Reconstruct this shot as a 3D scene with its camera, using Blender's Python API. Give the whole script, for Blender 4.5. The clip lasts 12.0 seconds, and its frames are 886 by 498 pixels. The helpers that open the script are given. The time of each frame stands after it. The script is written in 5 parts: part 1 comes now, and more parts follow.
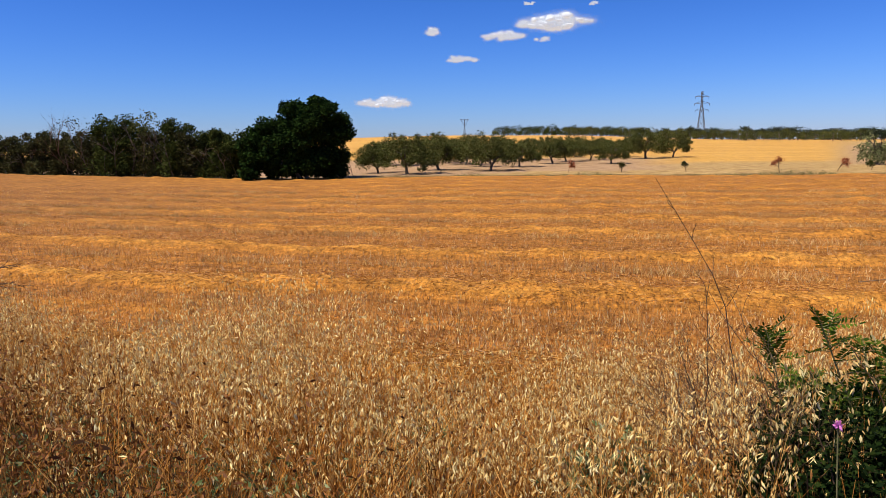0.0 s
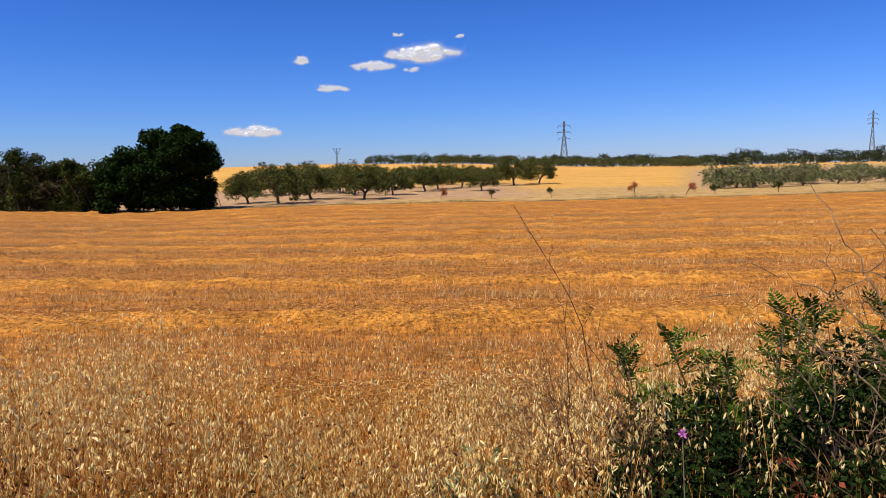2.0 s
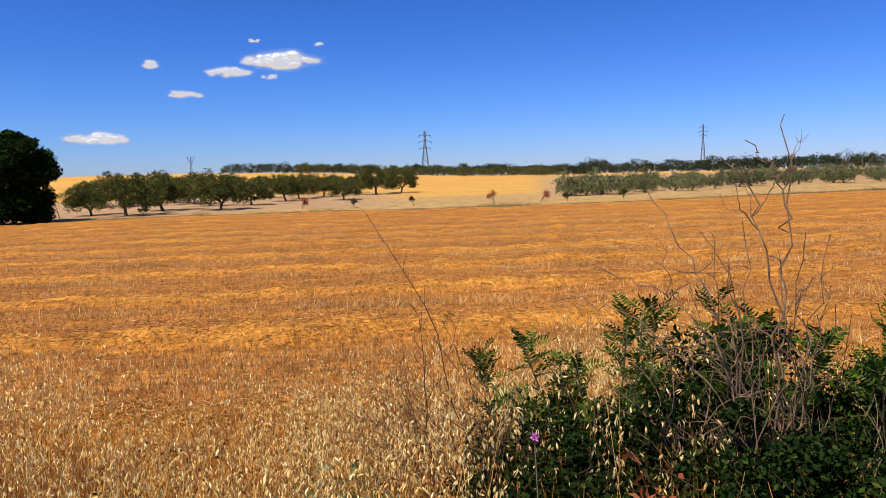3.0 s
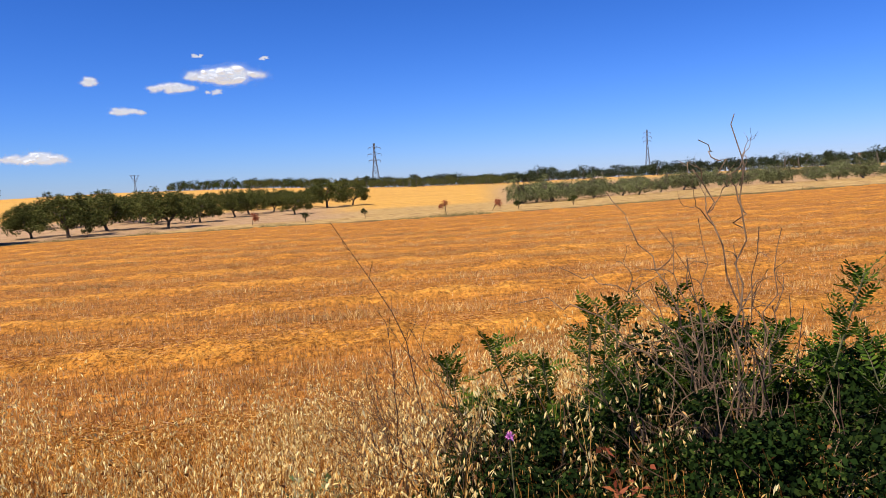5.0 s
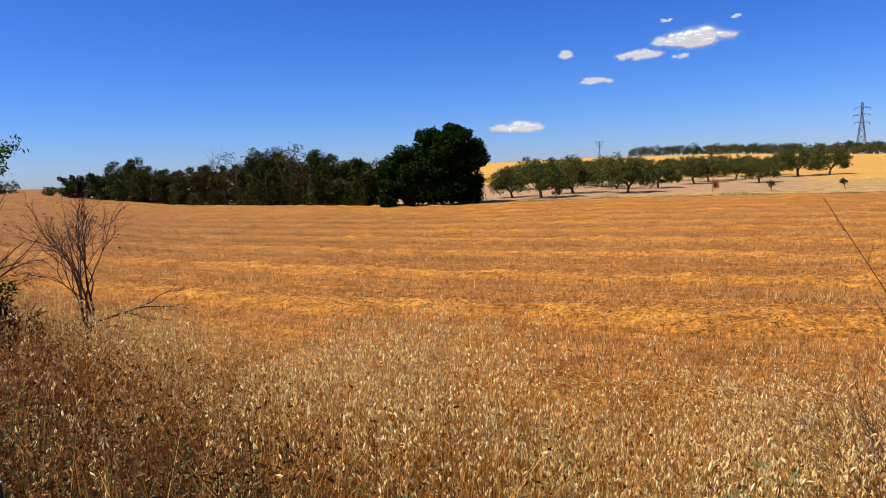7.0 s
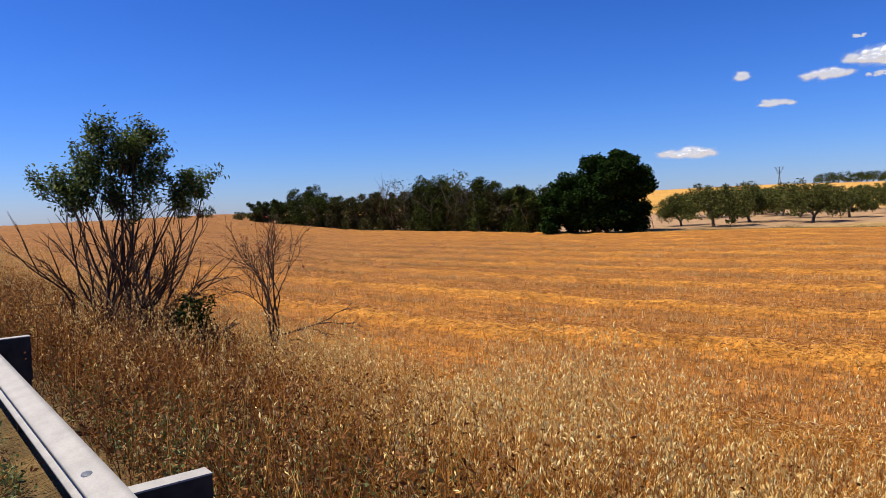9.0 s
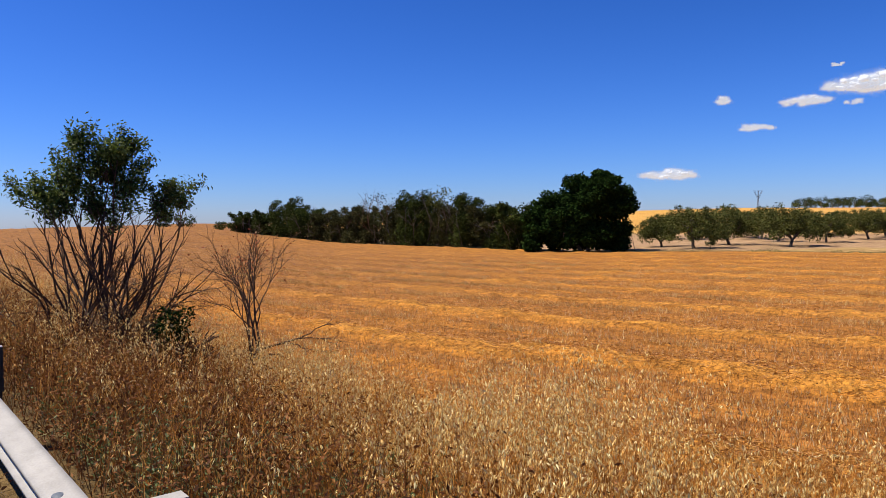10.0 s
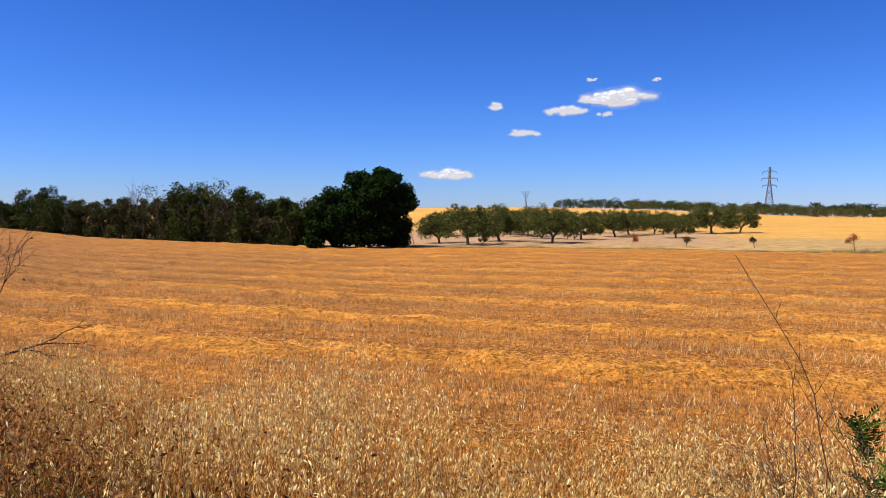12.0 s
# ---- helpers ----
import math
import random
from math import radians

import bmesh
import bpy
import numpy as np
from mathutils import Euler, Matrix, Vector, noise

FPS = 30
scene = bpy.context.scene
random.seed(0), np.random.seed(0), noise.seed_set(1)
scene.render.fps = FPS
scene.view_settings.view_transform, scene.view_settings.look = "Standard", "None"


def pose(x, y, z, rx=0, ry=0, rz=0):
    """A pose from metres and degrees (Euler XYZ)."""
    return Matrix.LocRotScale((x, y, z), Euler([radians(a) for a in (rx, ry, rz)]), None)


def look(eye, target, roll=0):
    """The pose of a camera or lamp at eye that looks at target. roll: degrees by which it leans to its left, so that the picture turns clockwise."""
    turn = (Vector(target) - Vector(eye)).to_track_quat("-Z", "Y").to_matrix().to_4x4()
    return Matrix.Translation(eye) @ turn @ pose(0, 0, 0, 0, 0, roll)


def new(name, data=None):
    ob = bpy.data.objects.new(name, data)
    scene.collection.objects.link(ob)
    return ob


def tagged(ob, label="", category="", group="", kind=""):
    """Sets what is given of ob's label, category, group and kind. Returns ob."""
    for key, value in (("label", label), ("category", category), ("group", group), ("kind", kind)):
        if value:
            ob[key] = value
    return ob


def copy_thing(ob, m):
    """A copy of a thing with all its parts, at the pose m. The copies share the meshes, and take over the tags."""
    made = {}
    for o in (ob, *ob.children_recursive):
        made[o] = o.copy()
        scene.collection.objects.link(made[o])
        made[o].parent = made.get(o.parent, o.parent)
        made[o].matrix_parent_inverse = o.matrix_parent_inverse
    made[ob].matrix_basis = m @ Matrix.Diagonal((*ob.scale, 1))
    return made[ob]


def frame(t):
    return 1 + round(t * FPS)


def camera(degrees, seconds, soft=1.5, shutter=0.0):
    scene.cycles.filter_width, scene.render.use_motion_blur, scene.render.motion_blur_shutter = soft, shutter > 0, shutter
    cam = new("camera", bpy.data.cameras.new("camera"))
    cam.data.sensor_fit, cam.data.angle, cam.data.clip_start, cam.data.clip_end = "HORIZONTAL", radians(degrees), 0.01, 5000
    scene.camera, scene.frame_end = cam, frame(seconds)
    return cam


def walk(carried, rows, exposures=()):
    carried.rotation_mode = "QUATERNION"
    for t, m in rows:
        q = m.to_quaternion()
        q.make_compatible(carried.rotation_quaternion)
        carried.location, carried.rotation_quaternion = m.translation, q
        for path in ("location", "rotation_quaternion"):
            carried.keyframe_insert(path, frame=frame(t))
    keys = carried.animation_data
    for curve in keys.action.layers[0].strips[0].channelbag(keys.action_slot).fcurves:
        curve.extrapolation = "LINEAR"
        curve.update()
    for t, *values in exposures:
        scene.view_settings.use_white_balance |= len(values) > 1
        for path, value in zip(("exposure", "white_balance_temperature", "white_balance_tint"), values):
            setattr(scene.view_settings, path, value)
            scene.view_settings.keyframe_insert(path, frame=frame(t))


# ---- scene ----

# ---------------------------------------------------------------- camera
cam = camera(62.95, 12.0, soft=0.5)
EYE = 2.2
PATH = [
    (0.0, 0.014, -0.042, 0.004, 0.00, -8.18, 0.74),
    (0.5, 0.017, -0.040, 0.002, -1.23, -8.10, 0.80),
    (1.0, 0.030, -0.039, 0.003, -3.36, -7.47, 0.82),
    (1.5, 0.040, -0.042, 0.008, -6.28, -6.65, 1.19),
    (2.0, 0.067, -0.044, 0.008, -9.91, -6.13, 1.23),
    (2.5, 0.105, -0.034, 0.007, -14.82, -5.84, 1.35),
    (3.0, 0.132, 0.010, 0.000, -20.71, -5.66, 1.38),
    (3.2, 0.143, 0.007, 0.001, -22.54, -5.61, 1.32),
    (4.0, 0.155, 0.005, -0.010, -28.40, -5.25, 2.20),
    (4.8, 0.105, 0.002, -0.020, -26.80, -5.04, 3.01),
    (5.0, 0.070, 0.009, -0.019, -24.47, -4.94, 2.98),
    (5.5, 0.020, 0.037, -0.009, -14.29, -5.40, 1.63),
    (6.0, -0.001, 0.014, 0.002, -0.35, -6.57, 2.13),
    (6.5, -0.014, -0.003, -0.001, 5.71, -6.81, 2.31),
    (7.0, -0.032, -0.014, 0.009, 10.58, -5.99, 2.26),
    (7.5, -0.053, -0.021, 0.001, 15.45, -5.72, 2.08),
    (7.7, -0.057, -0.013, -0.020, 16.36, -6.14, 1.31),
    (8.5, -0.095, -0.028, -0.018, 21.20, -4.50, 1.70),
    (9.3, -0.118, -0.040, -0.012, 23.81, -2.93, 1.75),
    (9.5, -0.130, -0.034, -0.007, 23.78, -2.73, 1.28),
    (10.0, -0.145, -0.013, 0.008, 21.72, -2.22, 0.58),
    (10.5, -0.125, 0.004, 0.005, 18.58, -1.58, -0.24),
    (11.0, -0.090, 0.004, 0.013, 14.12, -1.29, -0.34),
    (11.5, -0.052, 0.011, 0.009, 8.70, -1.76, -0.57),
    (12.0, -0.027, 0.015, 0.007, 4.70, -2.59, -0.20),
]
walk(cam, [(t, pose(x, y, EYE + z, 0, 0, yaw) @ pose(0, 0, 0, 90 + pitch) @ pose(0, 0, 0, 0, 0, -roll))
           for t, x, y, z, yaw, pitch, roll in PATH],
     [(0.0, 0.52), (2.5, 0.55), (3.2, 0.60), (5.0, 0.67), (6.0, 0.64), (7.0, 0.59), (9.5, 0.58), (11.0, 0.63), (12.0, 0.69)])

# ---------------------------------------------------------------- sky and sun
SUN_AZ, SUN_EL = -112.0, 61.0
world = bpy.data.worlds.new("sky")
scene.world = world
world.use_nodes = True
wn = world.node_tree
sky = wn.nodes.new("ShaderNodeTexSky")
sky.sky_type = "NISHITA"
sky.sun_disc = False
sky.sun_elevation = radians(SUN_EL)
sky.sun_rotation = radians(SUN_AZ)
sky.air_density = 1.0
sky.dust_density = 0.1
sky.ozone_density = 3.0
# a deep, saturated summer blue that pales towards the horizon
split, merge = wn.nodes.new("ShaderNodeSeparateColor"), wn.nodes.new("ShaderNodeCombineColor")
wn.links.new(sky.outputs[0], split.inputs[0])
for k, (power, gain) in enumerate(((1.7, 0.40), (1.38, 0.99), (1.4, 1.9))):
    deep, scaled = wn.nodes.new("ShaderNodeMath"), wn.nodes.new("ShaderNodeMath")
    deep.operation, scaled.operation = "POWER", "MULTIPLY"
    deep.inputs[1].default_value, scaled.inputs[1].default_value = power, gain
    wn.links.new(split.outputs[k], deep.inputs[0])
    wn.links.new(deep.outputs[0], scaled.inputs[0])
    wn.links.new(scaled.outputs[0], merge.inputs[k])
wn.links.new(merge.outputs[0], wn.nodes["Background"].inputs[0])
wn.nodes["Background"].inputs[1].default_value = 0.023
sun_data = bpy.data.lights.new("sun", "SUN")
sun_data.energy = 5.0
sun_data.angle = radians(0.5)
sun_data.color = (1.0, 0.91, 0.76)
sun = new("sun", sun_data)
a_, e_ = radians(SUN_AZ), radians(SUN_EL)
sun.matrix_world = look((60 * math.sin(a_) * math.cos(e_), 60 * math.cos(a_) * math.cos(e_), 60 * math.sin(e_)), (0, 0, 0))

# ---------------------------------------------------------------- materials


class Mat:
    """A node material under construction."""

    def __init__(self, name, rough=0.8, spec=0.3):
        self.m = bpy.data.materials.new(name)
        self.m.use_nodes = True
        self.t = self.m.node_tree
        self.b = self.t.nodes["Principled BSDF"]
        self.b.inputs["Roughness"].default_value = rough
        self.b.inputs["Specular IOR Level"].default_value = spec

    def node(self, kind):
        return self.t.nodes.new("ShaderNode" + kind)

    def link(self, a, b):
        self.t.links.new(a, b)

    def coords(self, scale=(1, 1, 1), turn=0.0, kind="position"):
        g = self.node("NewGeometry").outputs["Position"] if kind == "position" else self.node("TexCoord").outputs["Object"]
        mp = self.node("Mapping")
        mp.inputs["Scale"].default_value = scale
        mp.inputs["Rotation"].default_value = (0, 0, turn)
        if turn:
            rot = self.node("Mapping")
            rot.inputs["Rotation"].default_value = (0, 0, turn)
            self.link(g, rot.inputs[0])
            mp.inputs["Rotation"].default_value = (0, 0, 0)
            self.link(rot.outputs[0], mp.inputs[0])
        else:
            self.link(g, mp.inputs[0])
        return mp.outputs[0]

    def noise(self, scale, vec=None, detail=3.0, rough=0.55):
        n = self.node("TexNoise")
        n.inputs["Scale"].default_value = scale
        n.inputs["Detail"].default_value = detail
        n.inputs["Roughness"].default_value = rough
        if vec is not None:
            self.link(vec, n.inputs["Vector"])
        return n.outputs["Fac"]

    def ramp(self, fac, stops):
        r = self.node("ValToRGB")
        els = r.color_ramp.elements
        while len(els) < len(stops):
            els.new(0.5)
        for e, (p, c) in zip(els, stops):
            e.position = p
            e.color = (*c, 1) if len(c) == 3 else c
        self.link(fac, r.inputs[0])
        return r.outputs[0]

    def mix(self, fac, a, b, mode="MIX"):
        n = self.node("Mix")
        n.data_type = "RGBA"
        n.blend_type = mode
        for sock, value in ((n.inputs[0], fac), (n.inputs[6], a), (n.inputs[7], b)):
            if hasattr(value, "is_linked"):
                self.link(value, sock)
            else:
                sock.default_value = value if not isinstance(value, tuple) else (*value, 1)
        return n.outputs[2]

    def math(self, op, a, b=0.0, c=0.0):
        n = self.node("Math")
        n.operation = op
        for sock, value in zip(n.inputs, (a, b, c)):
            if hasattr(value, "is_linked"):
                self.link(value, sock)
            else:
                sock.default_value = value
        return n.outputs[0]

    def colour(self, c):
        if hasattr(c, "is_linked"):
            self.link(c, self.b.inputs["Base Color"])
        else:
            self.b.inputs["Base Color"].default_value = (*c, 1)

    def bump(self, fac, strength=0.4, dist=0.02):
        n = self.node("Bump")
        n.inputs["Strength"].default_value = strength
        n.inputs["Distance"].default_value = dist
        self.link(fac, n.inputs["Height"])
        self.link(n.outputs[0], self.b.inputs["Normal"])

    def translucent(self, amount, colour):
        t = self.node("BsdfTranslucent")
        if hasattr(colour, "is_linked"):
            self.link(colour, t.inputs[0])
        else:
            t.inputs[0].default_value = (*colour, 1)
        mx = self.node("MixShader")
        mx.inputs[0].default_value = amount
        out = self.t.nodes["Material Output"]
        self.link(self.b.outputs[0], mx.inputs[1])
        self.link(t.outputs[0], mx.inputs[2])
        self.link(mx.outputs[0], out.inputs[0])


def leafy(name, stops, trans=0.25, rough=0.6, spec=0.3, patch=1.5):
    """Foliage or straw: each leaf its own tone, with broad patches over it."""
    m = Mat(name, rough, spec)
    g = m.node("NewGeometry")
    c = m.ramp(g.outputs["Random Per Island"], stops)
    p = m.noise(patch, m.coords(), 2.0)
    shade = m.ramp(p, [(0.3, (0.56, 0.56, 0.56)), (0.7, (1.0, 1.0, 1.0))])
    c = m.mix(1.0, c, shade, "MULTIPLY")
    m.colour(c)
    if trans:
        m.translucent(trans, c)
    return m.m


def bark(name, a, b, scale=12.0):
    m = Mat(name, 0.9, 0.2)
    f = m.noise(scale, m.coords((1, 1, 0.25)), 4.0, 0.65)
    m.colour(m.ramp(f, [(0.3, a), (0.7, b)]))
    m.bump(f, 0.6, 0.02)
    return m.m


M_OAT = leafy("oat spikelets", [(0.0, (0.62, 0.29, 0.07)), (0.25, (0.98, 0.64, 0.22)), (0.65, (1.0, 0.77, 0.32)), (1.0, (1.0, 0.88, 0.49))], 0.25, 0.5, 0.2, 0.9)
M_STEM = leafy("dry stems", [(0.0, (0.17, 0.06, 0.010)), (0.5, (0.68, 0.28, 0.048)), (1.0, (0.98, 0.58, 0.18))], 0.3, 0.65, 0.1, 1.2)
M_RUST = leafy("rusty weeds", [(0.0, (0.08, 0.028, 0.009)), (0.5, (0.21, 0.072, 0.017)), (1.0, (0.38, 0.17, 0.05))], 0.2, 0.7, 0.2, 2.0)
M_WEED = leafy("grey green weeds", [(0.0, (0.07, 0.11, 0.03)), (0.5, (0.14, 0.19, 0.06)), (1.0, (0.26, 0.28, 0.12))], 0.25, 0.6, 0.3, 2.0)
M_EDGE = leafy("edge weeds", [(0.0, (0.10, 0.12, 0.035)), (0.5, (0.22, 0.20, 0.07)), (1.0, (0.46, 0.34, 0.14))], 0.2, 0.7, 0.2, 0.3)
M_STUB = leafy("stubble straw", [(0.0, (0.42, 0.18, 0.034)), (0.5, (0.64, 0.305, 0.068)), (0.8, (0.82, 0.50, 0.165)), (1.0, (0.98, 0.82, 0.5))], 0.3, 0.55, 0.4, 0.4)
M_PALE = leafy("bleached stalks", [(0.0, (0.56, 0.28, 0.07)), (0.5, (0.80, 0.48, 0.15)), (1.0, (0.96, 0.72, 0.32))], 0.3, 0.55, 0.3, 0.4)
M_STRAW = leafy("loose straw", [(0.0, (0.28, 0.105, 0.016)), (0.6, (0.54, 0.235, 0.034)), (1.0, (0.78, 0.43, 0.10))], 0.15, 0.5, 0.4, 0.5)
M_WALNUT = leafy("walnut leaves", [(0.0, (0.008, 0.020, 0.004)), (0.6, (0.016, 0.036, 0.006)), (1.0, (0.030, 0.062, 0.010))], 0.12, 0.9, 0.04, 0.5)
M_HEDGE = leafy("hedge leaves", [(0.0, (0.024, 0.036, 0.007)), (0.6, (0.048, 0.066, 0.014)), (1.0, (0.10, 0.115, 0.028))], 0.15, 0.9, 0.04, 0.4)
M_GREYHEDGE = leafy("grey hedge leaves", [(0.0, (0.036, 0.040, 0.013)), (0.6, (0.068, 0.070, 0.024)), (1.0, (0.12, 0.11, 0.042))], 0.2, 0.9, 0.05, 0.4)
M_OLIVE = leafy("olive leaves", [(0.0, (0.038, 0.048, 0.010)), (0.5, (0.095, 0.108, 0.025)), (1.0, (0.18, 0.175, 0.052))], 0.2, 0.8, 0.08, 0.3)
M_PALEOLIVE = leafy("pale olive leaves", [(0.0, (0.085, 0.10, 0.036)), (0.5, (0.17, 0.185, 0.075)), (1.0, (0.30, 0.30, 0.14))], 0.25, 0.85, 0.06, 0.2)
M_FAR = leafy("far wood leaves", [(0.0, (0.02, 0.034, 0.012)), (1.0, (0.05, 0.068, 0.027))], 0.15, 0.7, 0.2, 0.05)
M_ALMOND = leafy("almond leaves", [(0.0, (0.045, 0.075, 0.014)), (0.6, (0.09, 0.13, 0.026)), (1.0, (0.22, 0.25, 0.06))], 0.35, 0.6, 0.2, 1.5)
M_ROBINIA = leafy("robinia leaflets", [(0.0, (0.022, 0.052, 0.004)), (0.5, (0.05, 0.10, 0.008)), (1.0, (0.13, 0.19, 0.018))], 0.3, 0.75, 0.08, 2.0)
M_BRAMBLE = leafy("bramble leaves", [(0.0, (0.006, 0.015, 0.003)), (0.75, (0.015, 0.033, 0.005)), (1.0, (0.055, 0.08, 0.014))], 0.15, 0.8, 0.06, 3.0)
M_TWIG = bark("grey twigs", (0.07, 0.04, 0.022), (0.20, 0.125, 0.075), 40.0)
M_THORN = bark("reddish brown twigs", (0.08, 0.042, 0.022), (0.30, 0.20, 0.12), 40.0)
M_DARKTWIG = bark("dark twigs", (0.05, 0.028, 0.017), (0.12, 0.07, 0.042), 40.0)
M_BARK = bark("bark", (0.06, 0.048, 0.035), (0.16, 0.13, 0.10))
M_REDLEAF = leafy("withered red leaves", [(0.0, (0.30, 0.06, 0.025)), (1.0, (0.55, 0.18, 0.06))], 0.3, 0.6, 0.3, 3.0)
M_GREENSTEM = leafy("green stems", [(0.0, (0.10, 0.12, 0.04)), (1.0, (0.2, 0.17, 0.08))], 0.0, 0.6, 0.3, 3.0)

mm = Mat("galvanised steel", 0.6, 0.35)
f1 = mm.noise(9.0, mm.coords((1, 1, 1)), 4.0, 0.6)
f2 = mm.noise(120.0, mm.coords((1, 1, 1)), 2.0)
mm.colour(mm.mix(0.25, mm.ramp(f1, [(0.3, (0.27, 0.255, 0.23)), (0.7, (0.37, 0.35, 0.32))]), mm.ramp(f2, [(0.3, (0.25, 0.24, 0.22)), (0.7, (0.48, 0.46, 0.42))])))
mm.b.inputs["Metallic"].default_value = 0.0
mm.bump(f2, 0.08, 0.001)
M_ZINC = mm.m
# near-black steel: the shade on spacers and posts is put into this colour
mm = Mat("shade-darkened steel", 0.7, 0.3)
mm.colour(mm.ramp(mm.noise(14.0, mm.coords(), 5.0, 0.65), [(0.3, (0.016, 0.014, 0.012)), (0.7, (0.045, 0.038, 0.03))]))
M_SHADESTEEL = mm.m
mm = Mat("pylon steel", 0.6, 0.4)
mm.colour(mm.ramp(mm.noise(2.0, mm.coords()), [(0.3, (0.07, 0.085, 0.105)), (0.7, (0.12, 0.135, 0.16))]))
M_PYLON = mm.m
mm = Mat("white turbine paint", 0.5, 0.4)
mm.colour(mm.ramp(mm.noise(0.4, mm.coords()), [(0.3, (0.74, 0.75, 0.76)), (0.7, (0.82, 0.82, 0.82))]))
M_WHITE = mm.m
mm = Mat("plaster", 0.85, 0.2)
mm.colour(mm.ramp(mm.noise(1.2, mm.coords()), [(0.3, (0.62, 0.56, 0.48)), (0.7, (0.78, 0.74, 0.67))]))
M_PLASTER = mm.m
mm = Mat("clay roof", 0.85, 0.2)
mm.colour(mm.ramp(mm.noise(2.0, mm.coords()), [(0.3, (0.30, 0.13, 0.07)), (0.7, (0.44, 0.22, 0.13))]))
M_ROOF = mm.m
mm = Mat("pink petals", 0.6, 0.3)
mm.colour(mm.ramp(mm.noise(90.0, mm.coords()), [(0.3, (0.55, 0.12, 0.42)), (0.7, (0.78, 0.32, 0.66))]))
M_PINK = mm.m
mm = Mat("cloud", 1.0, 0.0)
mm.colour(mm.ramp(mm.noise(0.03, mm.coords(), 4.0), [(0.3, (0.40, 0.42, 0.46)), (0.7, (0.46, 0.48, 0.52))]))
# added glow that stands in for sunlight scattered inside the cloud
mm.b.inputs["Emission Color"].default_value = (0.86, 0.92, 1.0, 1)
mm.b.inputs["Emission Strength"].default_value = 0.34
mm.translucent(0.2, (0.60, 0.64, 0.72))
M_CLOUD = mm.m

# the ground: stubble, bare orchard soil, far wheat and dry verge
ROW = radians(16.0)                       # the rows run 16 degrees off the x axis
UX, UY = -math.cos(ROW), math.sin(ROW)    # along the rows and the road
NX, NY = math.sin(ROW), math.cos(ROW)     # across, away from the road
PERIOD, PHASE = 3.85, 2.26

mm = Mat("farm ground", 0.9, 0.15)
zone = mm.node("VertexColor")
zone.layer_name = "zone"
sep = mm.node("SeparateColor")
mm.link(zone.outputs[0], sep.inputs[0])
pos = mm.coords()
heap = mm.node("VertexColor")
heap.layer_name = "heap"
sep2 = mm.node("SeparateColor")
mm.link(heap.outputs[0], sep2.inputs[0])
wave = mm.math("SUBTRACT", mm.math("MULTIPLY", sep2.outputs[0], 2.0), 0.8)
streak = mm.noise(1.3, mm.coords((0.5, 3.4, 1.0), ROW), 5.0, 0.7)
fine = mm.noise(13.0, mm.coords((1.0, 0.5, 1.0), ROW), 4.0, 0.75)
blotch = mm.noise(0.25, pos, 3.0)
band = mm.math("ADD", mm.math("MULTIPLY", wave, 0.14), mm.math("ADD", mm.math("MULTIPLY", streak, 0.75), mm.math("MULTIPLY", blotch, 0.35)))
stub = mm.ramp(band, [(0.30, (0.29, 0.120, 0.030)), (0.46, (0.39, 0.160, 0.030)), (0.62, (0.48, 0.200, 0.030)), (0.80, (0.58, 0.270, 0.048))])
stub = mm.mix(0.9, stub, mm.ramp(fine, [(0.32, (0.2, 0.18, 0.15)), (0.48, (0.9, 0.9, 0.9)), (0.66, (1.4, 1.4, 1.38))]), "MULTIPLY")
soil = mm.ramp(mm.noise(0.6, pos, 5.0, 0.65), [(0.3, (0.29, 0.18, 0.095)), (0.6, (0.43, 0.275, 0.15)), (0.8, (0.52, 0.35, 0.20))])
wheat = mm.ramp(mm.noise(0.08, mm.coords((0.4, 2.5, 1), ROW), 5.0, 0.6), [(0.3, (0.46, 0.24, 0.05)), (0.6, (0.58, 0.33, 0.075)), (0.8, (0.62, 0.39, 0.12))])
verge = mm.ramp(mm.noise(0.9, pos, 6.0, 0.7), [(0.3, (0.22, 0.13, 0.045)), (0.5, (0.42, 0.27, 0.10)), (0.75, (0.55, 0.40, 0.19))])
# weed strip and humus tone, with the shade under near grass painted in
weedy_shade = mm.ramp(mm.noise(1.6, pos, 5.0, 0.7), [(0.3, (0.045, 0.030, 0.013)), (0.6, (0.105, 0.066, 0.024)), (0.8, (0.20, 0.13, 0.05))])
col = mm.mix(sep.outputs[0], verge, stub)
brown_field = mm.ramp(mm.noise(0.5, mm.coords((0.4, 2.2, 1), ROW), 5.0, 0.7), [(0.3, (0.19, 0.085, 0.03)), (0.6, (0.30, 0.14, 0.042)), (0.8, (0.42, 0.21, 0.06))])
col = mm.mix(sep2.outputs[1], col, brown_field)
col = mm.mix(sep.outputs[1], col, soil)
col = mm.mix(sep.outputs[2], col, wheat)
col = mm.mix(zone.outputs["Alpha"], weedy_shade, col)
clump = mm.noise(2.4, mm.coords((0.6, 1.7, 1.0), ROW), 4.0, 0.7)
col = mm.mix(1.0, col, mm.ramp(clump, [(0.32, (0.5, 0.47, 0.44)), (0.5, (0.86, 0.85, 0.84)), (0.68, (1.22, 1.2, 1.16))]), "MULTIPLY")
mm.colour(col)
mm.bump(mm.math("ADD", fine, mm.math("MULTIPLY", streak, 0.6)), 1.0, 0.08)
M_GROUND = mm.m

# ---------------------------------------------------------------- geometry helpers


